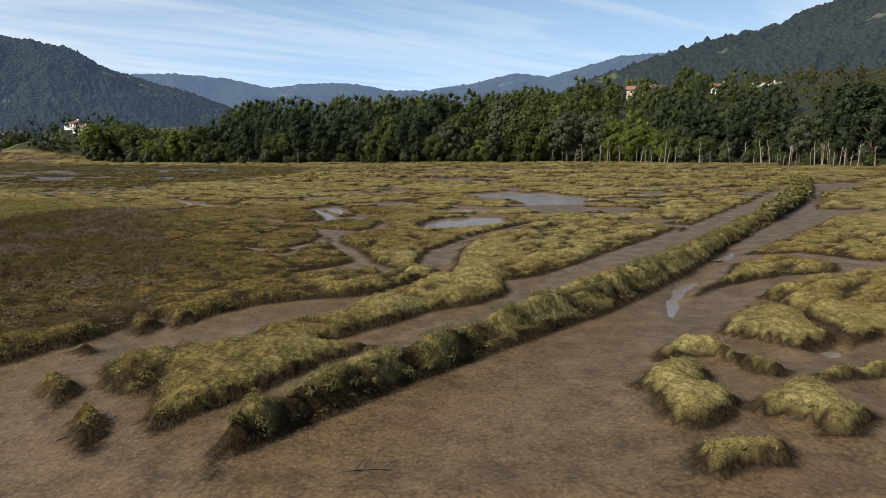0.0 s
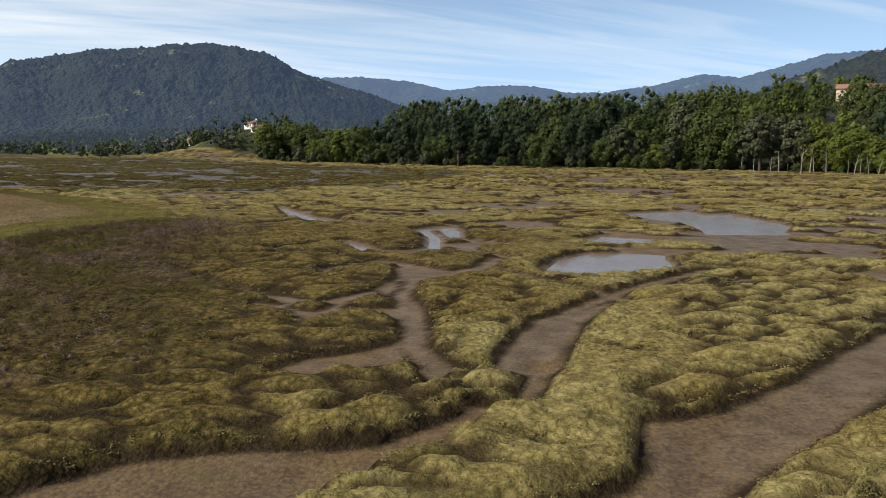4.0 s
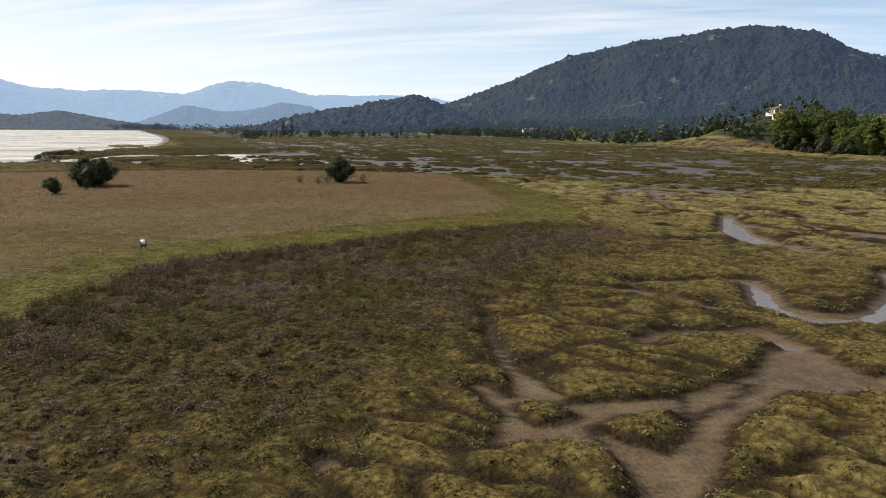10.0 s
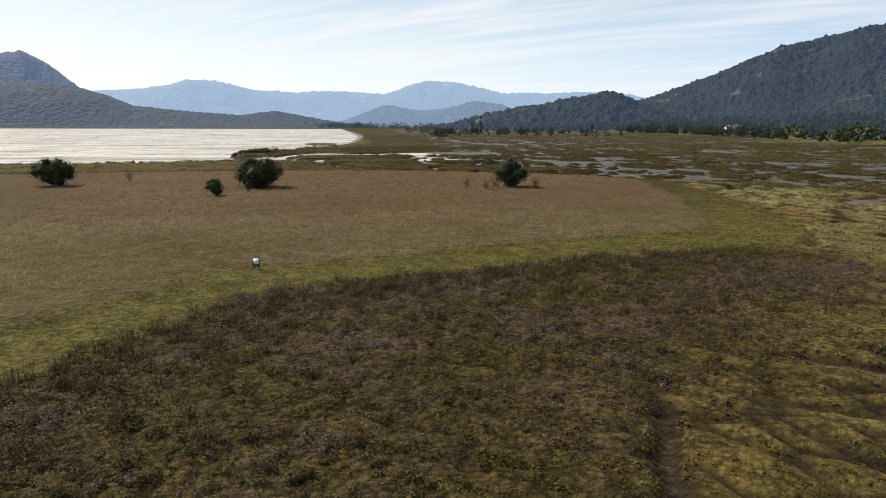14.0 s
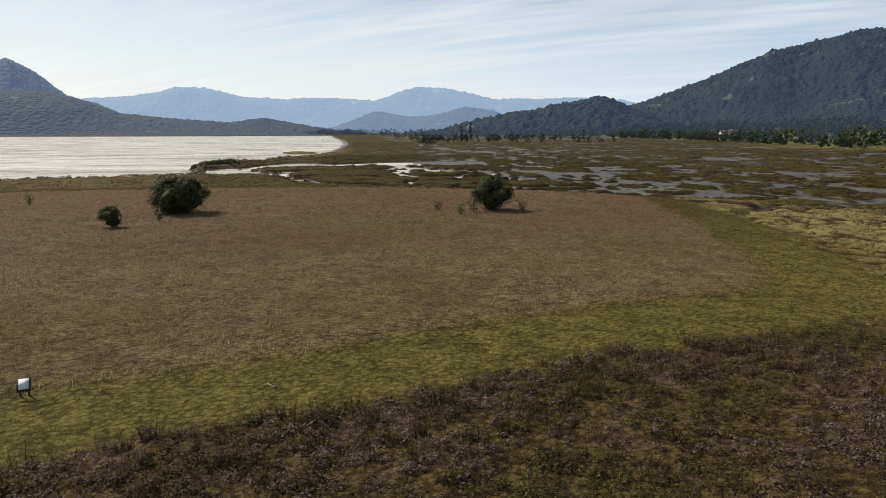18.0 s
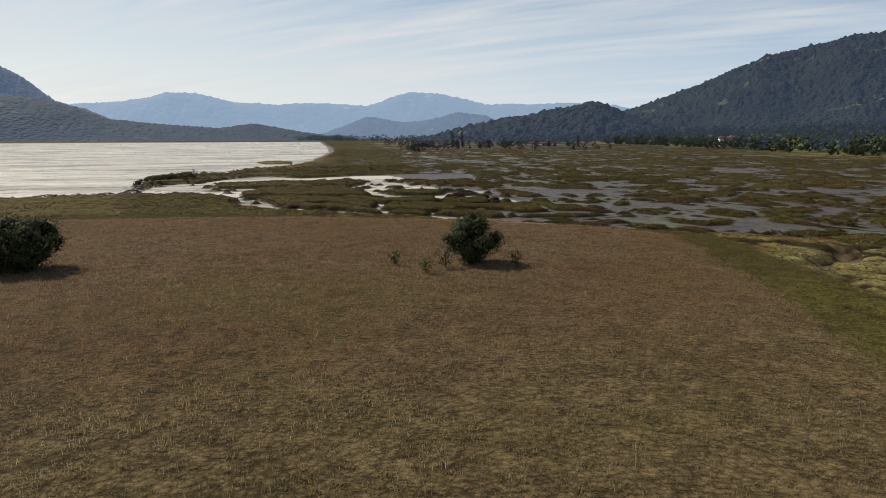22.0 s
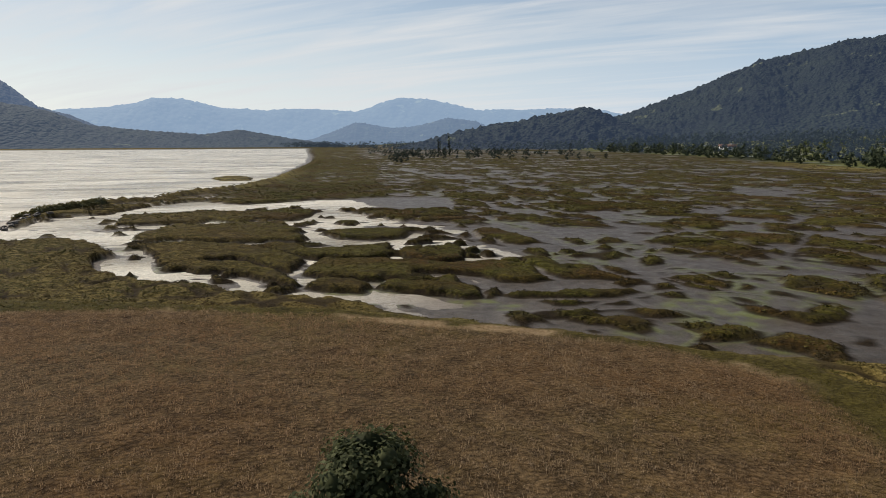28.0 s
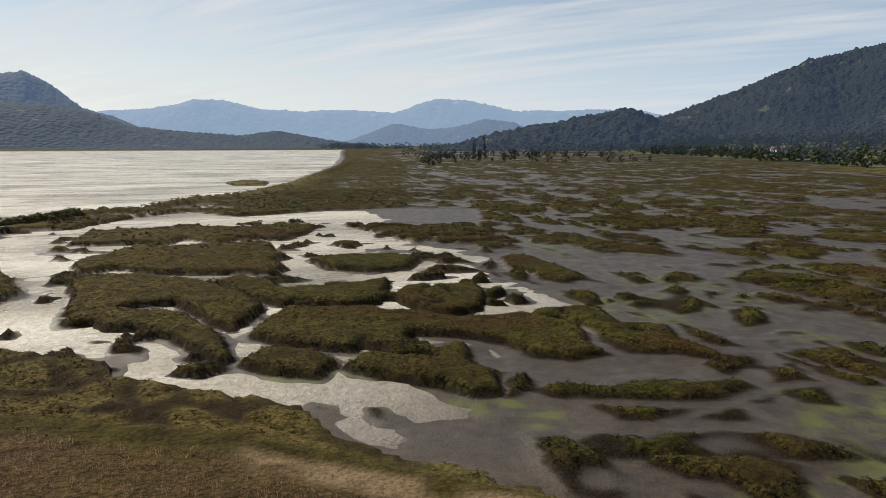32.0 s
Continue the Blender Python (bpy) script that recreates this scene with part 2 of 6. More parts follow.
    green = n_mix(n, l, east.outputs[0], n_ramp(n, l, turf, (0.38, (0.028, 0.023, 0.006)), (0.62, (0.095, 0.078, 0.02))), green)
    dark = n_ramp(n, l, turf, (0.41, (0.018, 0.013, 0.0045)), (0.5, (0.056, 0.041, 0.012)), (0.59, (0.115, 0.086, 0.028)))
    bloom = n_ramp(n, l, n_noise(n, l, 0.35, 5, p), (0.52, (0, 0, 0)), (0.66, (0.8, 0.8, 0.8)))
    dark = n_mix(n, l, bloom, dark, n_ramp(n, l, turf, (0.41, (0.030, 0.019, 0.009)), (0.59, (0.13, 0.092, 0.065))))
    west = n.new("ShaderNodeMapRange")
    west.inputs["From Min"].default_value, west.inputs["From Max"].default_value = -2, -10
    l.new(n_math(n, l, "ADD", px.outputs["X"], n_math(n, l, "MULTIPLY", n_math(n, l, "SUBTRACT", n_noise(n, l, 0.13, 4, p), 0.5), 22)), west.inputs["Value"])
    north = n.new("ShaderNodeMapRange")
    north.inputs["From Min"].default_value, north.inputs["From Max"].default_value = 112, 88
    l.new(px.outputs["Y"], north.inputs["Value"])
    plant = n_mix(n, l, n_math(n, l, "MULTIPLY", west.outputs[0], n_math(n, l, "MULTIPLY", north.outputs[0], 0.85)), plant, n_ramp(n, l, turf, (0.40, (0.03, 0.023, 0.006)), (0.5, (0.09, 0.067, 0.018)), (0.60, (0.18, 0.134, 0.04))))
    c = n_mix(n, l, heath, plant, dark)
    c = n_mix(n, l, strip, c, green)
    c = n_mix(n, l, meadow, c, dry)
    # dark bank mud, deepened to paint the shade of undercuts and creases
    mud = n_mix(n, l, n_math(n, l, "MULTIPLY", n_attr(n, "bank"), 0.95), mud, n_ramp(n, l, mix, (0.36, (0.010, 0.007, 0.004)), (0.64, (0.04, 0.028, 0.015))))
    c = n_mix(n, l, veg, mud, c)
    c = n_mix(n, l, n_attr(n, "sand"), c, n_ramp(n, l, mix, (0.36, (0.17, 0.115, 0.06)), (0.64, (0.36, 0.265, 0.16))))
    woods = n_attr(n, "woods")
    fields = n_ramp(n, l, n_noise(n, l, 0.012, 3, p), (0.48, (0.03, 0.036, 0.016)), (0.53, (0.11, 0.12, 0.04)))
    c = n_mix(n, l, woods, c, n_mix(n, l, n_attr(n, "fields"), n_ramp(n, l, mid, (0.3, (0.018, 0.022, 0.009)), (0.7, (0.04, 0.044, 0.018))), fields))
    l.new(n_math(n, l, "ADD", n_math(n, l, "MULTIPLY", veg, 0.04), n_math(n, l, "MULTIPLY", meadow, 0.18)), b.inputs["Sheen Weight"])
    b.inputs["Sheen Roughness"].default_value = 0.3
    b.inputs["Sheen Tint"].default_value = (1.0, 0.72, 0.42, 1)
    wetter = n_math(n, l, "MULTIPLY", wet, 0.45)
    c = n_mix(n, l, wetter, c, n_mix(n, l, 1.0, c, (0.45, 0.43, 0.42), "MULTIPLY"))
    c = n_mix(n, l, 1.0, c, (0.76, 0.76, 0.76), "MULTIPLY")
    l.new(c, b.inputs["Base Color"])
    gloss = n_math(n, l, "ADD", 0.22, n_math(n, l, "MULTIPLY", tidal, 0.02))
    r = n_math(n, l, "SUBTRACT", 0.92, n_math(n, l, "MULTIPLY", wet, n_math(n, l, "ADD", gloss, n_math(n, l, "MULTIPLY", mid, 0.4))), True)
    l.new(r, b.inputs["Roughness"])
    l.new(n_math(n, l, "ADD", n_math(n, l, "ADD", 0.04, n_math(n, l, "MULTIPLY", meadow, 0.0)), n_math(n, l, "MULTIPLY", wet, n_math(n, l, "ADD", 0.24, n_math(n, l, "MULTIPLY", tidal, 0.16)))), b.inputs["Specular IOR Level"])
    h = n_math(n, l, "ADD", n_math(n, l, "MULTIPLY", grain, 0.34), n_math(n, l, "ADD", n_math(n, l, "MULTIPLY", mid, 0.5), n_math(n, l, "MULTIPLY", n_math(n, l, "MULTIPLY", clump, veg), 0.4)))
    h = n_math(n, l, "ADD", h, n_math(n, l, "MULTIPLY", n_math(n, l, "SUBTRACT", 1.0, veg), n_math(n, l, "MULTIPLY", pebble, 0.22)))
    bm = n.new("ShaderNodeBump")
    bm.inputs["Distance"].default_value = 0.22
    l.new(n_math(n, l, "SUBTRACT", 1.0, n_math(n, l, "MULTIPLY", wet, n_math(n, l, "ADD", 0.62, n_math(n, l, "MULTIPLY", tidal, 0.05)))), bm.inputs["Strength"])
    l.new(h, bm.inputs["Height"])
    l.new(bm.outputs[0], b.inputs["Normal"])
    return m


def water_material():
    m, n, l, b = mat("shallow_water", 0.08, 0.24)
    p = n_pos(n)
    sep = n.new("ShaderNodeSeparateXYZ")
    l.new(p, sep.inputs[0])
    # pale base colour paints sky glare and sun glitter on the lagoon side
    glare = n.new("ShaderNodeMapRange")
    glare.inputs["From Min"].default_value, glare.inputs["From Max"].default_value = -124, -152
    l.new(n_math(n, l, "ADD", sep.outputs["X"], n_math(n, l, "MULTIPLY", n_math(n, l, "SUBTRACT", sep.outputs["Y"], 95.0), 0.8)), glare.inputs["Value"])
    streak = n.new("ShaderNodeMapping")
    streak.inputs["Scale"].default_value = (1.0, 0.35, 1.0)
    l.new(p, streak.inputs["Vector"])
    pale = n_ramp(n, l, n_noise(n, l, 0.05, 6, streak.outputs[0]), (0.38, (0.26, 0.235, 0.18)), (0.5, (0.50, 0.46, 0.37)), (0.62, (0.66, 0.62, 0.52)))
    # ripple glitter painted as fine lighter and darker specks
    glitter = n_ramp(n, l, n_noise(n, l, 1.8, 8, p, 0.85), (0.36, (0.32, 0.31, 0.30)), (0.6, (1.1, 1.1, 1.1)))
    pale = n_mix(n, l, 0.8, pale, n_mix(n, l, 1.0, pale, glitter, "MULTIPLY"))
    c = n_mix(n, l, glare.outputs[0], (0.12, 0.098, 0.082), pale)
    l.new(c, b.inputs["Base Color"])
    b.inputs["IOR"].default_value = 1.333
    runs = n.new("ShaderNodeMapRange")
    runs.inputs["From Min"].default_value, runs.inputs["From Max"].default_value = -116, -138
    l.new(sep.outputs["X"], runs.inputs["Value"])
    r = n_ramp(n, l, n_noise(n, l, 0.03, 5, p), (0.4, (0.05, 0.05, 0.05)), (0.65, (0.3, 0.3, 0.3)))
    r = n_mix(n, l, runs.outputs[0], r, n_ramp(n, l, n_noise(n, l, 0.22, 5, streak.outputs[0]), (0.38, (0.2, 0.2, 0.2)), (0.62, (0.42, 0.42, 0.42))))
    l.new(r, b.inputs["Roughness"])
    h = n_math(n, l, "ADD", n_noise(n, l, 1.6, 3, p), n_math(n, l, "MULTIPLY", n_noise(n, l, 0.25, 2, p), 2.0))
    bm = n.new("ShaderNodeBump")
    bm.inputs["Distance"].default_value = 0.08
    l.new(n_math(n, l, "ADD", 0.12, n_math(n, l, "MULTIPLY", runs.outputs[0], 0.85)), bm.inputs["Strength"])
    l.new(n_math(n, l, "ADD", h, n_math(n, l, "MULTIPLY", n_noise(n, l, 3.5, 4, p, 0.7), 1.6)), bm.inputs["Height"])
    l.new(bm.outputs[0], b.inputs["Normal"])
    return m


def hill_material(name, haze, haze_strength, dark, light, clear, cell=0.12):
    """A wooded slope; the haze before it is painted as a faint glow."""
    m, n, l, b = mat(name, 0.95, 0.1)
    p = n_pos(n)
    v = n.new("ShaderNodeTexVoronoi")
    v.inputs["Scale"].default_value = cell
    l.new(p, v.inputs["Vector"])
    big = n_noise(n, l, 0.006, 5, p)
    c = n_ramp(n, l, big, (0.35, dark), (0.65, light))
    # gaps between crowns darkened in colour to paint their shade
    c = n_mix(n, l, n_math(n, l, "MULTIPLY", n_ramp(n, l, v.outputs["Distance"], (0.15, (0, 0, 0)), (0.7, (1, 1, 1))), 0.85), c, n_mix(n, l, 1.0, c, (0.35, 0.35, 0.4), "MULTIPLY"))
    k = n_ramp(n, l, n_noise(n, l, 0.011, 3, p), (0.66, (0, 0, 0)), (0.69, (1, 1, 1)))
    c = n_mix(n, l, k, c, clear)
    l.new(n_mix(n, l, 1.0, c, (0.76, 0.76, 0.76), "MULTIPLY"), b.inputs["Base Color"])
    l.new(n_bump(n, l, n_math(n, l, "SUBTRACT", 1.0, v.outputs["Distance"]), 1.0, 5.0), b.inputs["Normal"])
    # haze put into the slope as emission
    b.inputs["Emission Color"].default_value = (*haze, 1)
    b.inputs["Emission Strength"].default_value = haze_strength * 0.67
    return m


def plain(name, col, rough=0.8, scale=3.0, amount=0.35):
    m, n, l, b = mat(name, rough, 0.3)
    p = n_pos(n)
    f = n_noise(n, l, scale, 5, p)
    lo = tuple(v * (1 - amount) for v in col)
    hi = tuple(min(1, v * (1 + amount)) for v in col)
    l.new(n_ramp(n, l, f, (0.3, lo), (0.7, hi)), b.inputs["Base Color"])
    l.new(n_bump(n, l, n_noise(n, l, scale * 6, 4, p), 0.4, 0.02), b.inputs["Normal"])
    return m


M_GROUND = ground_material()
M_WATER = water_material()
M_MARSH = leafy("marsh_plant", (0.15, 0.132, 0.052), (0.20, 0.175, 0.075), (0.27, 0.24, 0.115), patch=0.06, patch_cols=((0.16, 0.122, 0.04), (0.25, 0.195, 0.075)), glow=0.3)
M_HEATH = leafy("heath_plant", (0.034, 0.027, 0.007), (0.06, 0.048, 0.012), (0.095, 0.074, 0.022), (0.12, 0.085, 0.042), patch=0.12, patch_cols=((0.06, 0.036, 0.016), (0.15, 0.10, 0.06)), glow=0.25)
M_HEATH_GREEN = leafy("heath_green_plant", (0.05, 0.05, 0.010), (0.09, 0.088, 0.018), (0.15, 0.14, 0.035), glow=0.3)
M_HEATH_MAUVE = leafy("sea_lavender", (0.08, 0.05, 0.04), (0.15, 0.105, 0.095), (0.26, 0.20, 0.185), glow=0.3)
M_TIDAL = leafy("tidal_plant", (0.05, 0.046, 0.009), (0.08, 0.074, 0.014), (0.125, 0.112, 0.026), patch=0.08, patch_cols=((0.06, 0.036, 0.009), (0.125, 0.08, 0.022)))
M_FAR_TURF = leafy("far_turf", (0.075, 0.063, 0.018), (0.12, 0.10, 0.028), (0.17, 0.145, 0.045))
M_DRY = leafy("dry_grass", (0.21, 0.145, 0.085), (0.34, 0.245, 0.15), (0.48, 0.36, 0.23), patch=0.05, patch_cols=((0.20, 0.12, 0.06), (0.42, 0.28, 0.165)), glow=0.5)
M_STRAW = leafy("pale_straw", (0.19, 0.15, 0.07), (0.35, 0.28, 0.155), (0.54, 0.45, 0.28), patch=0.07, patch_cols=((0.12, 0.10, 0.035), (0.29, 0.23, 0.10)), glow=0.5)
M_RUST = leafy("rust_marsh_plant", (0.058, 0.045, 0.011), (0.085, 0.066, 0.017), (0.125, 0.098, 0.029), patch=0.12, patch_cols=((0.075, 0.045, 0.012), (0.145, 0.09, 0.03)))
# dark brown rim plants, deepened further to paint shade on islet sides
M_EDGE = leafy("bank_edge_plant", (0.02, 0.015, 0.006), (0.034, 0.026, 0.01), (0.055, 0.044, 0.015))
M_GREEN = leafy("green_grass", (0.075, 0.066, 0.014), (0.12, 0.104, 0.026), (0.20, 0.165, 0.055), patch=0.07, patch_cols=((0.09, 0.07, 0.022), (0.20, 0.15, 0.06)), glow=0.45)
M_LEVEE = leafy("levee_shrub", (0.10, 0.094, 0.036), (0.17, 0.158, 0.066), (0.26, 0.245, 0.12), patch=0.3, patch_cols=((0.12, 0.10, 0.03), (0.22, 0.19, 0.07)), glow=0.35)
M_LEAF_DARK = leafy("pine_leaf", (0.024, 0.037, 0.02), (0.038, 0.055, 0.028), (0.06, 0.08, 0.042), glow=0.3)
M_LEAF_MID = leafy("oak_leaf", (0.05, 0.068, 0.02), (0.07, 0.092, 0.027), (0.10, 0.128, 0.042), glow=0.35)
M_LEAF_LIGHT = leafy("willow_leaf", (0.09, 0.115, 0.02), (0.12, 0.15, 0.026), (0.165, 0.195, 0.05), glow=0.35)
M_LEAF_GREY = leafy("grey_leaf", (0.035, 0.045, 0.025), (0.065, 0.075, 0.04), (0.10, 0.11, 0.06))
M_LEAF_BUSH = leafy("bush_leaf", (0.03, 0.036, 0.014), (0.07, 0.08, 0.032), (0.15, 0.16, 0.08), glow=0.3)
# far leaves greyed and blued in base colour to paint haze
M_LEAF_HAZY = leafy("far_leaf", (0.03, 0.042, 0.024), (0.05, 0.066, 0.036), (0.085, 0.10, 0.05))
M_LEAF_HAZY_DARK = leafy("far_dark_leaf", (0.03, 0.042, 0.034), (0.045, 0.06, 0.045), (0.06, 0.078, 0.058))
# far tree crowns with haze painted in as a weak bluish glow
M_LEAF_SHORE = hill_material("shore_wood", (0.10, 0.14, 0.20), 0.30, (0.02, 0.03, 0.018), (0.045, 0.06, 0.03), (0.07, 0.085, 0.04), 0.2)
M_LEAF_OLIVE = leafy("olive_scrub_leaf", (0.06, 0.065, 0.018), (0.09, 0.088, 0.024), (0.125, 0.11, 0.034), glow=0.3)
M_LEAF_FIELD = leafy("far_light_leaf", (0.06, 0.078, 0.032), (0.08, 0.10, 0.036), (0.11, 0.13, 0.05))
M_BARK = plain("bark", (0.055, 0.045, 0.035), 0.95, 4)
M_DEAD = plain("bleached_wood", (0.21, 0.185, 0.15), 0.9, 3)
M_WHITE = plain("white_render", (0.72, 0.71, 0.68), 0.85, 0.6, 0.12)
M_ROOF = plain("clay_roof", (0.17, 0.095, 0.07), 0.9, 1.0, 0.3)
M_GLASS = plain("dark_pane", (0.03, 0.035, 0.04), 0.15, 1.0, 0.2)
M_POST = plain("dark_post", (0.05, 0.042, 0.035), 0.85, 5)
M_ROCK = plain("wet_rock", (0.07, 0.06, 0.05), 0.7, 1.5)
M_FIELD = plain("far_field", (0.14, 0.17, 0.05), 0.95, 0.05, 0.3)


# ---- noise and plan arithmetic ----
def hash2(i, j, seed):
    v = np.sin(i * 127.1 + j * 311.7 + seed * 74.7) * 43758.5453
    return v - np.floor(v)


def vnoise(x, y, seed=0):
    i, j = np.floor(x), np.floor(y)
    u, v = x - i, y - j
    u, v = u * u * (3 - 2 * u), v * v * (3 - 2 * v)
    a, b = hash2(i, j, seed), hash2(i + 1, j, seed)
    c, d = hash2(i, j + 1, seed), hash2(i + 1, j + 1, seed)
    return a + (b - a) * u + (c - a) * v + (a - b - c + d) * u * v


def fbm(x, y, seed=0, octaves=4):
    s, amp, tot = 0.0, 1.0, 0.0
    for k in range(octaves):
        s = s + amp * vnoise(x * 2 ** k, y * 2 ** k, seed + k * 7)
        tot += amp
        amp *= 0.5
    return s / tot


def smooth(a, b, v):
    t = np.clip((v - a) / (b - a), 0, 1)
    return t * t * (3 - 2 * t)


def ledges(x, y, long, wide, seed):
    """How far, in metres, a point lies from the crease between two ledges of turf; the ledges lie side by side, long across the valley."""
    p, q = (0.96 * x + 0.26 * y) / long, (0.96 * y - 0.26 * x) / wide
    i, j = np.floor(p), np.floor(q)
    first, second = np.full(x.shape, 9.0), np.full(x.shape, 9.0)
    for a in (-1, 0, 1):
        for b in (-1, 0, 1):
            dist = np.hypot(i + a + hash2(i + a, j + b, seed) - p, j + b + hash2(i + a, j + b, seed + 5) - q)
            second = np.minimum(second, np.maximum(first, dist))
            first = np.minimum(first, dist)
    return (second - first) * wide


def near_box(x, y, pts, margin):
    q = np.array([p[:2] for p in pts])
    lo, hi = q.min(0) - margin, q.max(0) + margin
    return np.where((x > lo[0]) & (x < hi[0]) & (y > lo[1]) & (y < hi[1]))[0]


def sd_poly(x, y, pts, far=8.0):
    """Distance to an outline, minus inside."""
    out = np.full(x.shape, far)
    k = near_box(x, y, pts, far)
    if not len(k):
        return out
    px, py = x[k], y[k]
    best = np.full(px.shape, 1e9)
    inside = np.zeros(px.shape, bool)
    n = len(pts)
    for i in range(n):
        (ax, ay), (bx, by) = pts[i][:2], pts[(i + 1) % n][:2]
        ex, ey = bx - ax, by - ay
        t = np.clip(((px - ax) * ex + (py - ay) * ey) / (ex * ex + ey * ey + 1e-9), 0, 1)
        best = np.minimum(best, (px - ax - t * ex) ** 2 + (py - ay - t * ey) ** 2)
        cross = (ay > py) != (by > py)
        inside ^= cross & (px < (bx - ax) * (py - ay) / (by - ay + 1e-12) + ax)
    dist = np.sqrt(best)
    out[k] = np.minimum(np.where(inside, -dist, dist), far)
    return out


def sd_line(x, y, pts, far=8.0):
    """Distance to the edge of a course whose points carry widths."""
    out = np.full(x.shape, far)
    k = near_box(x, y, pts, far)
    if not len(k):
        return out
    px, py = x[k], y[k]
    best = np.full(px.shape, 1e9)
    for (ax, ay, aw), (bx, by, bw) in zip(pts[:-1], pts[1:]):
        ex, ey = bx - ax, by - ay
        t = np.clip(((px - ax) * ex + (py - ay) * ey) / (ex * ex + ey * ey + 1e-9), 0, 1)
        dist = np.hypot(px - ax - t * ex, py - ay - t * ey) - 0.5 * (aw + (bw - aw) * t)
        best = np.minimum(best, dist)
    out[k] = np.minimum(best, far)
    return out


# ---- the plan ----
FLATS = {
    'big_flat': [(-6.4, 17.3), (-6.7, 20), (-4.4, 22.3), (-0.9, 27.5), (1.7, 30.8), (7, 37.3), (12.7, 46.3), (25.8, 69.7), (41.9, 102), (58.5, 135.8), (69.1, 143.6), (71.3, 134.5), (78.6, 119.1), (50.2, 65.1), (14.5, 18.1)],
    'west_flat': [(-18.1, 27.8), (-16.7, 31.3), (-15.1, 35.8), (-12.1, 31.6), (-11.3, 27.6), (-9.6, 22.4), (-7.6, 20.3), (-7.1, 17.3), (-8.9, 15.2), (-13.3, 15.1), (-22.2, 24.7)],
    'red_pool': [(-13.4, 34.3), (-12.6, 36.4), (-11.5, 38.3), (-8.4, 40.3), (-5.6, 41.4), (-4.3, 43.7), (-3.7, 45.4), (-2.2, 45.8), (-3.9, 41.5), (-4.9, 38.8), (-6.2, 36.5), (-7.6, 34.8), (-9.2, 33.2), (-9.7, 30.5), (-11.5, 29.8), (-14, 32.8)],
    'ridge_slope': [(-6.2, 31.2), (-3.8, 34.6), (-1.9, 37.3), (0.6, 39.2), (1, 38.1), (-0.5, 34.3), (-2.8, 30.8), (-5.8, 30.5)],
    'creek_slope': [(1.7, 45.6), (4.3, 47.3), (7, 50.8), (10.9, 57.9), (14.7, 63.9), (19.6, 72.9), (18.5, 66.9), (11.5, 53.7), (6.7, 46.5), (3.9, 42.1), (1.8, 39.3)],
    'fork_pool': [(-4, 49.1), (-4, 53.5), (-3.8, 57.1), (-2.2, 60), (0.2, 63.4), (-1.1, 57.4), (-1, 51.6), (-1.5, 45.6), (-2.4, 45.7), (-2.4, 48.5)],
    'fork_west': [(-9.6, 54.9), (-8.9, 56.3), (-6.9, 51.5), (-5.3, 49.2), (-4.6, 48.7), (-5.5, 46.4), (-6.8, 48.6), (-8.4, 50.7)],
    'fork_strip': [(-12, 46.6), (-11.3, 48.1), (-9.2, 50.1), (-8.2, 51.7), (-6.8, 48.6), (-9.6, 46.7), (-11, 45.4)],
    'hub': [(-18.8, 56.1), (-18.5, 57), (-17.2, 56.7), (-15.6, 57.8), (-15.1, 59.3), (-13.8, 62), (-12.7, 60.9), (-13.9, 58.5), (-13.4, 57.2), (-13.3, 55.5), (-14.3, 53.7), (-15.6, 55.6)],
    'hub_tail': [(-13.7, 57.2), (-11.6, 57.9), (-9.6, 58.3), (-8.8, 56.4), (-7.8, 54.7), (-8.6, 53.7), (-9.9, 55.5)],
    'hub_east': [(-13.8, 62), (-14.1, 66.1), (-15.4, 69.6), (-15.4, 71.5), (-13.7, 71.4), (-10.4, 69.5), (-10.7, 66.7), (-13.4, 65.1), (-12.4, 62.8), (-12.3, 60)],
    'rain_pool': [(-16.5, 49), (-16.3, 49.6), (-14.6, 49.8), (-15.3, 48.5)],
    'round_pool': [(-6.2, 73.8), (-5.4, 78.5), (-3.9, 82), (-0.3, 83.9), (3.3, 83.6), (3.4, 74.9), (-0.9, 71.4), (-3.1, 70.5), (-5.3, 70.9)],
    'mirror_pool': [(-5.9, 90.5), (-3.6, 95), (-1.1, 94.3), (3.3, 94.1), (0.4, 87), (-3.4, 87.1)],
    'far_flat': [(-5.5, 118), (4.3, 126.6), (12, 118.8), (16.1, 111.4), (14.4, 100.2), (8.7, 98.5), (2.9, 110.2)],
    'far_flat_b': [(2.8, 119), (10.5, 125.1), (16.2, 112), (13.8, 100.1), (6.2, 97.9)],
}
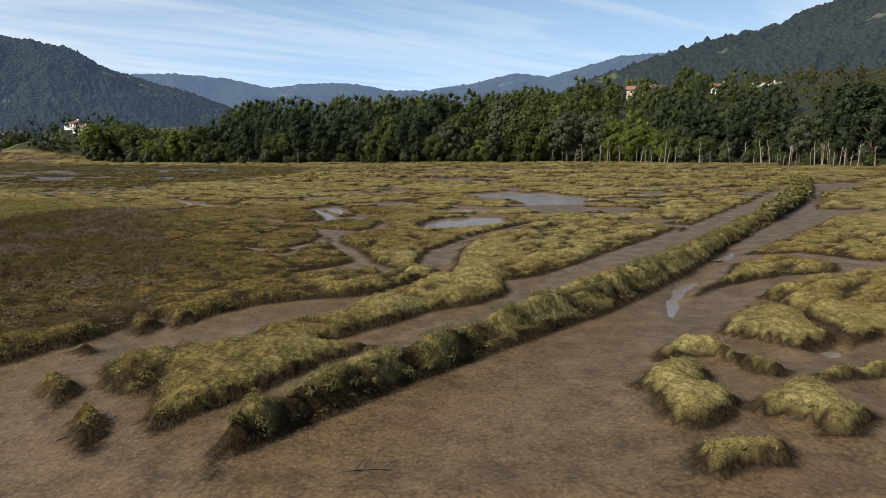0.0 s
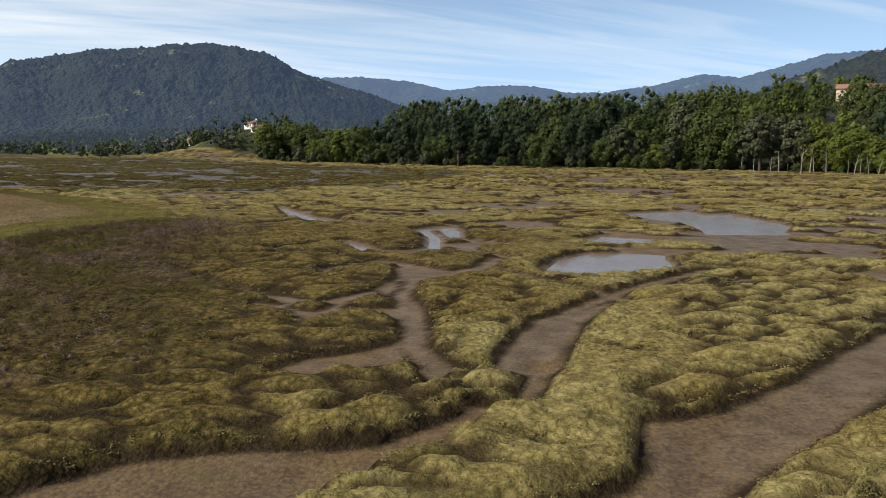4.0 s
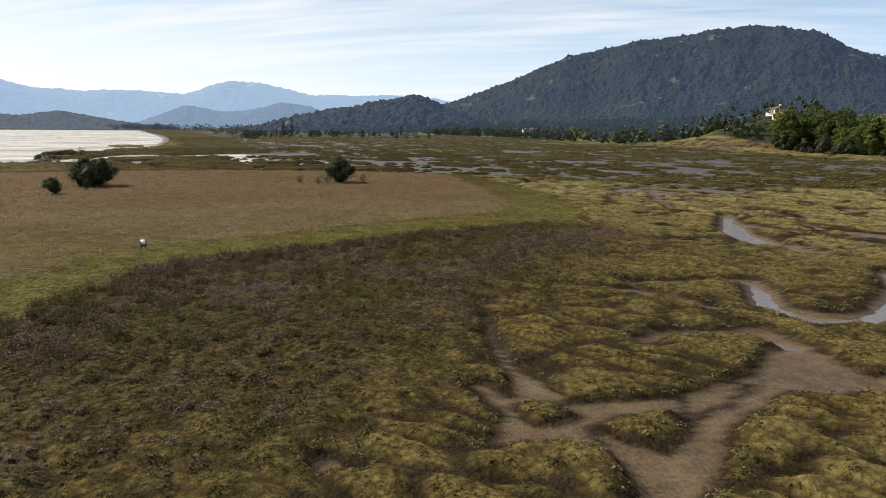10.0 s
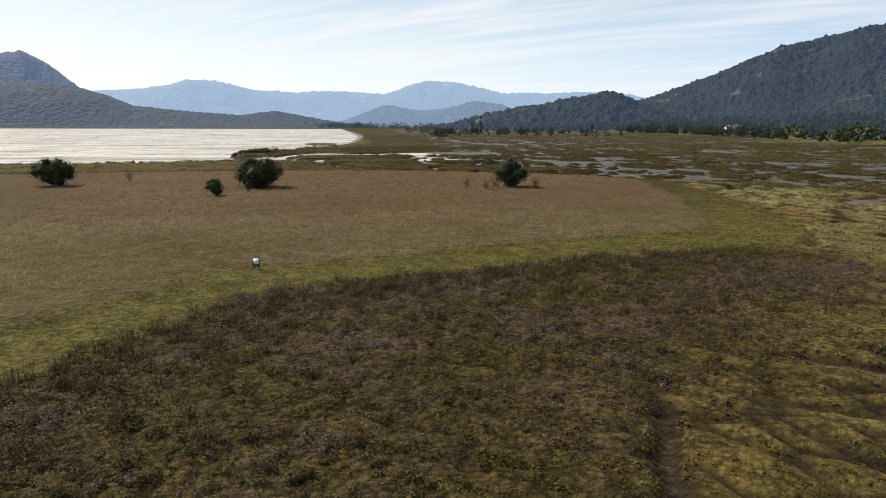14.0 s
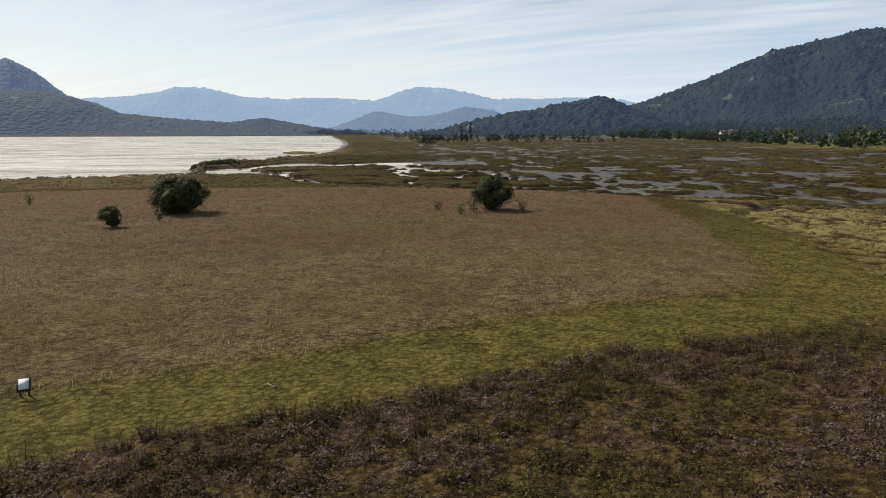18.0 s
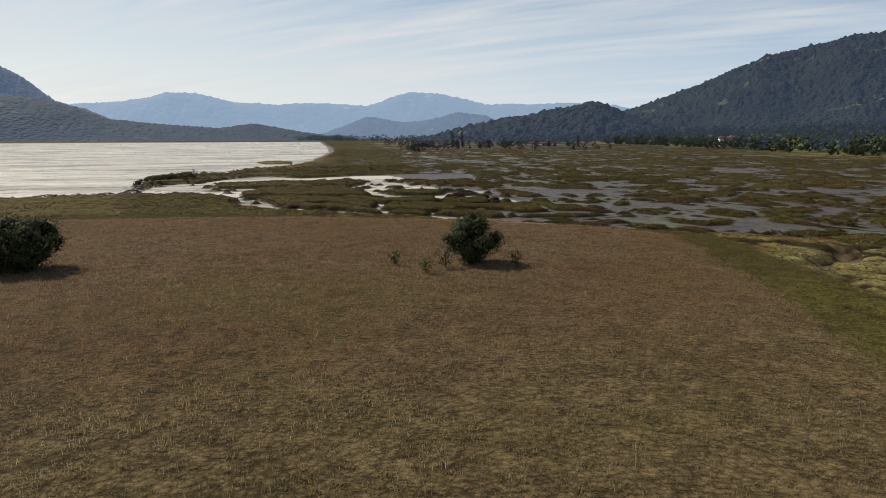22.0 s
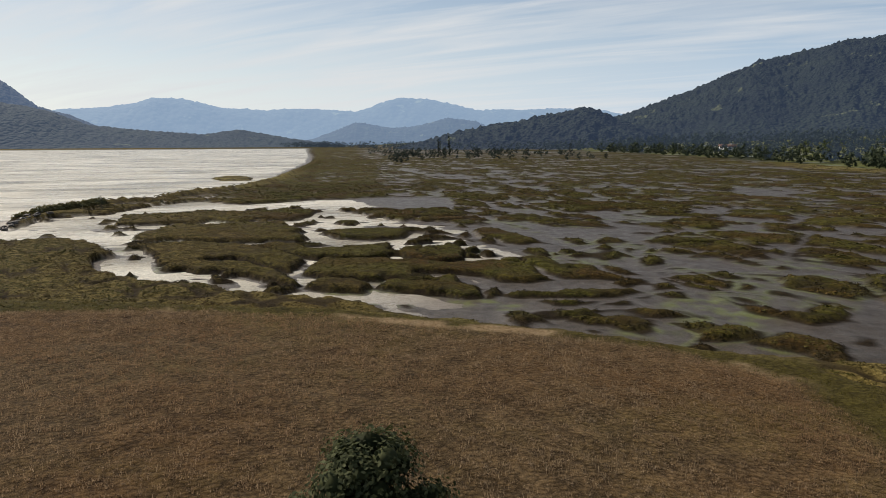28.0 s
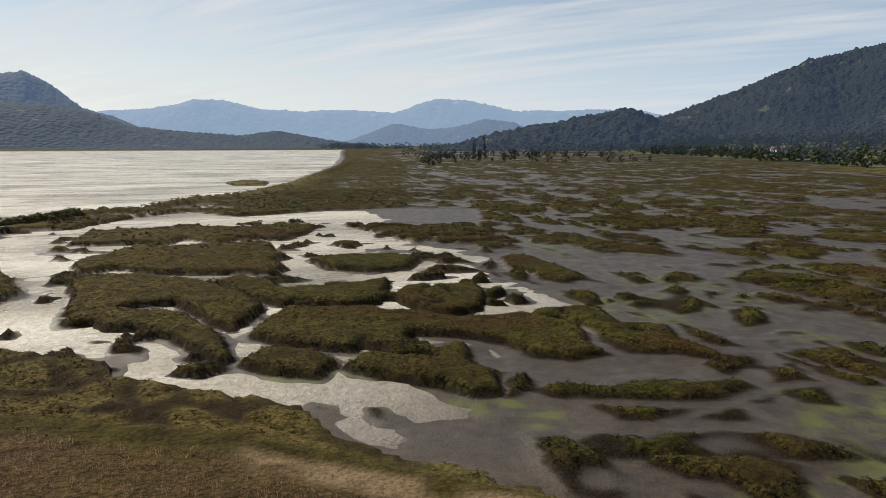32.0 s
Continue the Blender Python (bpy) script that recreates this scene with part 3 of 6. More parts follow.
CREEKS = {
    'levee_creek': [(-2.2, 30.6, 2.4), (-0.1, 33.9, 2.2), (1.4, 38.1, 2.2), (3.9, 42.5, 2.2), (7.4, 48, 2.2), (12.3, 55.6, 2.2), (18.8, 66.5, 2.4), (25.6, 79.2, 3), (38.2, 101.8, 3), (48.9, 122.5, 3)],
    'levee_creek_low': [(-7.1, 16.8, 3), (-8, 19.9, 2.2), (-7.3, 22.6, 1.8), (-5.8, 25.1, 1.6), (-4, 28.5, 1.6), (-2.1, 31.8, 1.8)],
    'thin_creek': [(-26.8, 63.1, 0.4), (-22.9, 60.4, 0.9), (-19, 58.6, 1.2), (-16.4, 57.7, 2)],
    'meander': [(-28.3, 75.2, 0.6), (-26.2, 80.1, 1), (-24.6, 82.2, 1.5), (-20, 77.2, 2), (-17.8, 76.7, 2.2), (-16.1, 78.3, 2.2), (-16, 81.3, 2.2), (-18.5, 88.5, 2), (-21, 93, 2), (-19.4, 95.8, 3), (-15.8, 87.7, 2)],
    'blue_creek': [(-48.2, 112.8, 1), (-38.6, 100.9, 2.2), (-32.4, 96.9, 2), (-26, 96.3, 1)],
    'far_creek': [(-76.8, 133.3, 1.5), (-66.6, 122.6, 1.4), (-55.1, 112, 0.8)],
    'side_creek': [(-29.3, 71.6, 0.8), (-26.5, 73.8, 0.9), (-23.6, 73.8, 0.8), (-21.3, 74.4, 0.6)],
    'mid_creek': [(-19.4, 66, 0.6), (-19.6, 67.8, 0.9), (-18.3, 70.2, 0.9), (-17.6, 72, 1.4), (-15.3, 71.3, 1.6)],
    'east_creek': [(-10.5, 69.5, 2), (-9.7, 71.7, 1.2), (-9.6, 75.8, 1)],
    'straight_ditch': [(-9.8, 72.9, 0.6), (-5.2, 68.4, 0.7), (-1.2, 65.6, 0.8), (0.5, 63.6, 1)],
    'dark_ditch': [(-2.1, 59.6, 0.9), (0.5, 66.8, 0.9), (5.2, 75.4, 0.8), (8.2, 76.2, 0.7)],
    'pool_ditch': [(-13.3, 68.3, 0.8), (-11.6, 61, 1), (-9, 55.2, 1.6)],
    'heath_pool': [(-17.7, 58.5, 0.8), (-15.1, 57.4, 1), (-13, 56.4, 0.8)],
    'tidal_a': [(-133.8, 116.8, 1.2), (-137.4, 128.3, 1.6), (-135, 134.3, 1.2), (-153.4, 162.7, 1), (-167.7, 179.8, 1)],
}
ISLETS = {
    'e_a': [(5.6, 25.7), (7.1, 28), (8.8, 28.8), (9.2, 27.1), (8.6, 25.5), (9.3, 24.7), (8.7, 23), (7.3, 21.8), (6.3, 22), (5.9, 23.3), (6.1, 24.9)],
    'e_b': [(6.2, 20.4), (6.8, 21.2), (9.3, 21.5), (9.5, 20.5), (8.9, 19.4), (7.5, 19.1), (6.7, 18.4), (6, 18.9)],
    'e_c': [(9, 24.4), (11.6, 26.8), (12.6, 25.6), (12.8, 23.1), (11.7, 21.5), (10.1, 21.5), (10.4, 22.6), (8.9, 23.2)],
    'e_d': [(12.3, 27.5), (15.8, 28.6), (18.7, 29), (17.5, 27), (14.8, 26.8), (12.1, 26.2)],
    'e_e': [(7.2, 29.5), (8.6, 31.6), (10.6, 31.2), (11.2, 28.5), (12.4, 27.8), (11.5, 26.7), (10.4, 27.4), (9.8, 29.2), (7.1, 28.7)],
    'e_f': [(10.7, 33), (14.1, 38.7), (16.1, 38.1), (16.2, 36.3), (15.7, 31.7), (13.5, 30.4), (12.2, 31.7)],
    'e_g': [(19.5, 44.9), (26.3, 48.7), (35.8, 50.9), (21.9, 30.6), (17.7, 32.2), (15.3, 30.5), (16, 35.2), (15.2, 40.8)],
    'e_h': [(11.8, 40.8), (14.9, 45.8), (17.6, 50.9), (22, 54.6), (24.3, 50.9), (23.1, 47.7), (19.3, 46.7), (15, 44), (12.4, 40.8)],
    'e_i': [(19.2, 54.6), (27.2, 65.6), (38.6, 82), (45.2, 84.8), (64.5, 84), (39.4, 50.9), (27.5, 50.9), (24.1, 55.9)],
    'e_j': [(51.4, 115.1), (75.7, 142.8), (100.5, 131.4), (66.9, 87.1), (46.9, 88), (39.9, 90.5)],
    'w_a': [(-13.5, 26.8), (-13.6, 28.6), (-12.3, 29.9), (-11.3, 28.7), (-10.9, 24.4), (-12.3, 25)],
    'w_b': [(-14.9, 24.9), (-14.9, 26.1), (-13.4, 24.9), (-13.2, 23.3)],
    'w_c': [(-11.9, 21.9), (-11.8, 22.8), (-10.6, 21.7), (-10.3, 19.8)],
    'w_d': [(-15.9, 33.5), (-15.7, 34.9), (-14.4, 33.6), (-14.6, 32.3)],
    'w_e': [(-16.1, 29.5), (-15.9, 30), (-15.1, 29.6), (-15.4, 29.1)],
    'lagoon_isle': [(-384.2, 104.2), (-403.9, 111.6), (-387, 120), (-363.8, 117.1), (-364.2, 105.9)],
    'hub_isle': [(-16.2, 56.5), (-15.6, 57.8), (-14.5, 57.6), (-14.5, 56.1)],
}
TIDAL_ISLETS = {
    'tidal_a': [(-218.4, 78), (-230.8, 78.7), (-233.5, 82.5), (-234.8, 91.1), (-235.2, 95.1), (-231.1, 101.9), (-234.9, 109.7), (-230.2, 115), (-221, 111.9), (-215, 107.7), (-218.3, 102.2), (-212.9, 98), (-221, 94), (-215.3, 91.1), (-217.1, 85.7), (-217.6, 80.5)],
    'tidal_b': [(-200.3, 81.6), (-207.3, 85.2), (-214, 87.4), (-210.6, 92), (-211.1, 99.5), (-210.3, 105.7), (-200.5, 105.5), (-197.5, 106.6), (-194.4, 104.3), (-188.7, 105.7), (-187.3, 103.7), (-184.3, 104.6), (-187.2, 100.6), (-188.4, 94.6), (-190.8, 91), (-195.1, 86.5), (-192.2, 83.4)],
    'tidal_c': [(-187, 83.1), (-189.5, 86), (-186.8, 91.8), (-182.5, 96.4), (-175.1, 100), (-168.2, 101.3), (-164.3, 99.9), (-161.8, 98.5), (-164.3, 96.8), (-169, 95.5), (-173.1, 94), (-173, 90.7), (-171.2, 89), (-169.6, 87.1), (-171.4, 85.1), (-177.4, 85)],
    'tidal_d': [(-170.2, 85.3), (-171.2, 89), (-169.5, 92.7), (-166.9, 95.1), (-161.3, 97.2), (-156.8, 97.9), (-153.8, 98), (-152.6, 97.4), (-155.9, 96), (-160.6, 94), (-164, 91.8), (-164.8, 89.3), (-166.9, 87.8), (-166.9, 86)],
    'tidal_e': [(-182, 97.8), (-183.6, 100.4), (-180.3, 103.1), (-175.9, 103.8), (-175.7, 107), (-176.1, 110.5), (-178, 114.8), (-172.2, 113.1), (-167.4, 111.1), (-167.3, 107.8), (-169.4, 105.1), (-168.8, 103), (-172, 101.3), (-176.2, 99.5)],
    'tidal_f': [(-159.5, 99.7), (-162.9, 101.1), (-166.9, 103.1), (-165.7, 107.5), (-165.2, 110.4), (-163, 111.3), (-161.6, 114.4), (-158.6, 116.8), (-158.5, 120.3), (-159.5, 123.8), (-159.8, 126.6), (-158, 128.4), (-153.1, 127.5), (-151.7, 131.7), (-147.9, 132), (-144.1, 131.7), (-141.1, 130.1), (-142.1, 129.2), (-144.9, 126.9), (-146.4, 123.4), (-146, 119.4), (-148.1, 117.5), (-151.2, 117.2), (-153.3, 115.8), (-154.8, 114.1), (-156.2, 111.4), (-152.8, 110), (-152.4, 108.7), (-154.4, 107.5), (-153, 106.1), (-154.9, 103.6), (-156.5, 101.4)],
    'tidal_g': [(-169.8, 113.3), (-173.5, 115.7), (-172.9, 120.2), (-170.6, 122.4), (-166.6, 121.4), (-162.2, 119.2), (-161, 116.2), (-162.7, 114.5), (-167.1, 113.4)],
    'tidal_h': [(-152.2, 98.6), (-155, 100.1), (-153.3, 103.8), (-150.3, 104.4), (-147.9, 103.1), (-148.7, 101.7), (-149.7, 100.4)],
    'tidal_i': [(-149.4, 105.1), (-151.4, 106.5), (-150.3, 108.6), (-148.6, 110.8), (-150.7, 111.7), (-152.1, 113.2), (-151.4, 114.2), (-148.8, 113.2), (-146.9, 112.8), (-145.4, 113.5), (-144.2, 115.3), (-142.1, 114.7), (-141.1, 112.9), (-141.8, 110.7), (-143.8, 109.7), (-145, 108.3), (-147.9, 105.8)],
    'tidal_j': [(-141.7, 114.3), (-141.5, 116.6), (-139.7, 118.6), (-140.7, 119.9), (-140.4, 122.1), (-139.4, 123.7), (-138.9, 126.6), (-136.5, 126.9), (-135.4, 126.1), (-136.2, 124.3), (-137.3, 121.4), (-138.5, 118.6), (-139.7, 115.7)],
    'tidal_k': [(-137.4, 116.7), (-136.3, 118.9), (-134.8, 123.2), (-133.9, 122.8), (-134.8, 119.6), (-136, 117.1)],
    'tidal_l': [(-133.6, 113.6), (-133.9, 115), (-132.5, 116.4), (-133.1, 118), (-132.6, 120), (-131, 123.3), (-128.3, 124.6), (-128.7, 122.4), (-130.1, 120.2), (-130.6, 117.8), (-130.8, 116.2), (-131.5, 114.9), (-132.6, 113.5)],
    'tidal_m': [(-130.8, 115.6), (-130.8, 116.8), (-129.9, 118.8), (-128.6, 121), (-126.8, 120.2), (-126.6, 119.2), (-127.4, 117.6), (-128.2, 117.5), (-129.2, 115.6), (-129.6, 115.1)],
    'tidal_n': [(-124.4, 121.9), (-124.7, 124.8), (-122.7, 126.2), (-121.1, 125), (-121.3, 122.1), (-122.2, 120.7)],
    'tidal_o': [(-120.5, 123.5), (-120.9, 125.7), (-121.3, 128), (-120.1, 127.6), (-117.3, 128.5), (-115.2, 125.7), (-117, 125), (-119.2, 123.9)],
    'tidal_p': [(-139.8, 130.3), (-140.5, 132.2), (-137.3, 130.9), (-133.8, 129), (-134.7, 127.9), (-136.2, 127.8)],
    'tidal_q': [(-142.3, 133.3), (-142.9, 140.5), (-139.4, 145.4), (-136.4, 152.7), (-122.7, 135.3), (-122.7, 131.6), (-125.1, 131.3), (-128, 130.6), (-131.2, 132.1), (-135.1, 133.3), (-138.9, 133)],
    'tidal_r': [(-159.1, 132.1), (-163.5, 138.9), (-164.9, 141.2), (-164.2, 146), (-161.7, 144.3), (-160, 141), (-155.3, 136.5), (-154.6, 133.3), (-156.6, 132.5)],
    'tidal_s': [(-183.5, 127.3), (-188.5, 133), (-185.1, 136.1), (-178.3, 136.4), (-174.2, 139.1), (-172.6, 141.6), (-167.7, 140.5), (-167.5, 136.4), (-169.9, 133.9), (-166.7, 129.6), (-173.4, 128.5), (-177.5, 127)],
    'tidal_t': [(-166.6, 148.6), (-170.2, 154.6), (-171.9, 161.6), (-166.9, 170.3), (-150.3, 151.4), (-149.4, 147.5), (-152.5, 148.3), (-152.4, 145.2), (-155, 148.3), (-154.8, 145), (-158.6, 145.3), (-162.6, 150.8), (-163.7, 147.6)],
    'tidal_u': [(-154.4, 139.3), (-154.7, 141.9), (-150.2, 139.1), (-149.7, 136.5)],
    'tidal_v': [(-167.6, 140.7), (-171.3, 145.4), (-167.6, 145.9), (-165, 143.6)],
    'tidal_w': [(-194.3, 108.7), (-195, 114.1), (-194.1, 119.8), (-190, 121.6), (-184.3, 118.6), (-183.7, 114.5), (-187.2, 110)],
    'tidal_x': [(-168.6, 121.9), (-169.9, 124.5), (-164.2, 124.4), (-163.2, 122.2), (-164.2, 120.7)],
    'tidal_y': [(-165.4, 129), (-165.5, 131.4), (-161.1, 131.6), (-160.8, 129.4)],
}
RIDGES = {
    'big_hill': [(-2007, 1352, 76), (-1946, 1441, 109), (-1858, 1556, 159), (-1752, 1678, 227), (-1690, 1741, 239), (-1588, 1837, 273), (-1509, 1904, 280), (-1429, 1966, 301), (-1361, 2015, 306), (-1279, 2069, 298), (-1196, 2119, 270), (-1127, 2158, 235), (-1017, 2212, 199), (-910, 2260, 164)],
    'saddle_ridge': [(-1632, 2983, 233), (-1476, 3063, 301), (-1314, 3137, 310), (-1208, 3179, 298), (-1054, 3234, 277), (-939, 3269, 253), (-796, 3306, 274), (-625, 3343, 274), (-450, 3371, 244), (-272, 3390, 243), (-67, 3400, 261), (60, 3401, 289), (187, 3396, 302), (362, 3382, 283)],
    'back_ridge': [(216, 2793, 236), (359, 2778, 278), (497, 2757, 309), (574, 2742, 314), (687, 2716, 317), (865, 2664, 331), (1031, 2604, 339)],
    'pine_hill': [(173, 1138, 100), (229, 1128, 115), (290, 1114, 135), (376, 1088, 155), (423, 1071, 168), (454, 1058, 180), (485, 1044, 187), (524, 1025, 192), (593, 987, 205), (661, 943, 207), (722, 897, 177)],
    'knoll': [(-1501, 642, 28), (-1484, 684, 39), (-1466, 725, 48), (-1437, 785, 58), (-1411, 833, 69), (-1389, 871, 78), (-1375, 893, 80), (-1358, 921, 70), (-1346, 939, 57), (-1319, 977, 46)],
    'far_range': [(-4619, -575, 149), (-4640, -409, 197), (-4659, -182, 210), (-4665, -32, 240), (-4666, 59, 267), (-4663, 244, 263), (-4652, 431, 216), (-4625, 690, 202), (-4582, 954, 216), (-4522, 1220, 193), (-4476, 1387, 251), (-4445, 1487, 278), (-4389, 1651, 267), (-4352, 1749, 249), (-4272, 1941, 200), (-4183, 2129, 206), (-4054, 2370, 210), (-3914, 2599, 193), (-3763, 2815, 146)],
    'middle_range': [(-3611, 707, 7), (-3585, 839, 55), (-3553, 971, 108), (-3510, 1127, 81), (-3476, 1231, 86), (-3420, 1385, 126), (-3368, 1511, 111), (-3323, 1611, 62), (-3263, 1733, 29)],
    'blue_cone': [(-3486, -1136, 161), (-3544, -965, 221), (-3591, -799, 284), (-3619, -683, 305), (-3636, -602, 315), (-3654, -503, 261), (-3671, -392, 169), (-3685, -271, 134)],
    'west_hill': [(-2246, -741, 100), (-2283, -639, 110), (-2318, -527, 120), (-2348, -406, 126), (-2367, -316, 124), (-2378, -250, 115), (-2387, -181, 98), (-2396, -96, 64), (-2404, 55, 49), (-2401, 215, 39), (-2394, 314, 53), (-2383, 405, 36), (-2363, 531, 15)],
}

FLATS["start_flat"] = [(-13, -4), (-13, 19), (0, 18.5), (16, 19.5), (60, 22), (60, -4)]
MEADOW = [(-30, 0), (-38, 30), (-41.7, 40.7), (-43.7, 42.8), (-47.8, 46.7), (-53.1, 49.5), (-53.9, 55.8), (-55.7, 64.6), (-57.9, 75.4), (-58.4, 89.2), (-63.2, 94.3), (-81.7, 104.7), (-104, 115), (-111, 117.5), (-117.7, 115.8), (-123.7, 110.8), (-129.1, 104.3), (-135, 97.1), (-140.5, 88.9), (-143.9, 80.3), (-147, 70), (-150, 55), (-152, 35), (-150, 0), (-140, -60), (-40, -60)]
STRIP = [(-22, 0), (-31, 30), (-34.1, 41.7), (-36.8, 43.3), (-40.3, 46.6), (-46.6, 50.9), (-48.7, 56.9), (-48.9, 64.2), (-50.9, 71.7), (-51.1, 81.9), (-51.5, 93.9), (-55.6, 98.6), (-76.5, 111.1), (-95, 117.5), (-105, 121), (-113, 121.5), (-120, 117), (-126, 111.5), (-132, 105), (-138, 98), (-143, 90), (-148, 80), (-156, 66), (-160, 35), (-158, 0), (-150, -70), (-30, -70)]
HEATH = [(-47.7, 92.8), (-38, 82), (-32.9, 74.8), (-29.7, 66.9), (-25.2, 61.8), (-20.5, 56.9), (-19, 53.2), (-18.5, 49.6), (-18, 45), (-19.5, 38), (-22, 30), (-24, 20), (-24, 0), (-40, -20), (-60, 30), (-60, 80)]
TIDAL = [(-204, 60), (-198, 65), (-197, 69.5), (-196.5, 73), (-191, 76.7), (-181.5, 79.2), (-177, 77.4), (-167, 78.8), (-158.2, 83.4), (-153.3, 90.2), (-149.5, 91.2), (-146.1, 95.4), (-141.4, 101.1), (-136.5, 102.3), (-131, 107.3), (-122.3, 114.6), (-119, 117), (-112.8, 125.3), (-104, 131), (-90, 136), (-75, 143), (-60, 158), (-50, 200), (-60, 260), (-200, 330), (-420, 400), (-700, 480), (-1250, 620), (-1250, 330), (-700, 215), (-480, 163), (-354, 128.5), (-307, 110.5), (-293, 97), (-280, 91), (-267, 85), (-262, 76.5), (-254, 73), (-245, 69.5), (-232, 64)]
LAGOON = [(-192, -400), (-196, -60), (-194, 20), (-195, 43), (-199, 60), (-206, 66), (-231, 61), (-243, 64), (-255, 70), (-266, 75), (-270, 83), (-282, 88), (-294.5, 93), (-309, 106), (-355, 123), (-480, 157), (-600, 186), (-760, 218), (-1000, 262), (-1400, 335), (-1700, 400), (-1700, -900), (-700, -1000)]
SPIT = [(-232, 61, 0.8), (-241.8, 64.4, 2), (-246.7, 68, 2.4), (-255.8, 71.4, 2.6), (-264, 75, 2.4), (-269, 84, 2.4), (-281, 89, 2.6), (-293.5, 94.5, 3), (-308, 108, 3), (-354, 125.5, 4), (-480, 160, 5), (-600, 190, 6)]
TRACED = [(-240, 66), (-240, 118), (-200, 127), (-192, 137), (-174, 166), (-150, 152), (-136, 153), (-112, 132), (-108, 124), (-125, 105), (-150, 85), (-185, 70), (-205, 60)]
OPEN_FLAT = [(-217, 70), (-229, 71.8), (-244, 76.9), (-260, 84.8), (-269, 93.1), (-254, 102.9), (-261, 119.5), (-261.5, 139.6), (-253.5, 154), (-227, 145), (-225, 131.7), (-233, 119.4), (-237.6, 106), (-239, 95.5), (-238, 83.8), (-223.6, 78), (-199, 80), (-191.5, 79), (-189, 76.4)]
LEVEE = [(-6.3, 20.2, 0.7), (-4.3, 23.8, 1.0), (-1.3, 28.0, 1.1), (0.2, 30.6, 0.8), (2.6, 33.6, 1.2), (6.5, 39.0, 1.4), (12.6, 48.6, 1.5), (24.9, 70, 1.9), (44, 105, 2.6), (58, 137, 3.2)]
CREEKS["thin_creek"] = [(-26.8, 63.1, 0.1), (-22.9, 60.4, 0.2), (-19, 58.6, 0.5), (-16.4, 57.7, 1.6)]
CREEKS["blue_creek"] = [(-48.2, 112.8, 1.6), (-38.6, 100.9, 3.4), (-32.4, 96.9, 3.2), (-26, 96.3, 1.8)]
CREEKS["levee_creek_low"] = [(-7.1, 16.8, 2.8), (-8, 19.9, 2.4), (-7.3, 22.6, 1.9), (-5.9, 25.3, 1.7), (-4.1, 28.7, 1.7), (-2.1, 31.8, 1.9)]
WOOD_EDGE = [(-330, 395), (-214, 362), (-150, 338), (-110, 327), (-58, 317), (14, 303), (50, 290), (80, 270), (108, 246), (130, 215), (170, 160), (230, 60), (260, -60)]
TREE_EDGE = [(-1700, 900), (-1150, 680), (-800, 580), (-600, 510), (-480, 458), (-400, 425), (-330, 395)]


POOLS = [(14.6, 30.8, 0.9), (-2.0, 50, 0.8)]
POOL_STRIP = [(9.6, 36.0, 0.2), (10.7, 40.0, 0.9), (12.2, 43.5, 1.3), (14.0, 47, 1.4), (16.2, 51.5, 1.3), (19.5, 57, 0.7)]
WEED_SPOTS = [(-148.5, 101.0, 2.2), (-142.6, 104.7, 1.6), (-149.4, 103.2, 1.6), (-141.7, 107.7, 1.8), (-139.8, 111.6, 1.2), (-169.7, 87.0, 2.5), (-187.1, 83.6, 3), (-226.8, 81.6, 5), (-137.3, 113.5, 1.2), (-131.0, 129.1, 3), (-127.2, 127.7, 3)]


def shore_y(x, line):
    return np.interp(x, [p[0] for p in line], [p[1] for p in line])


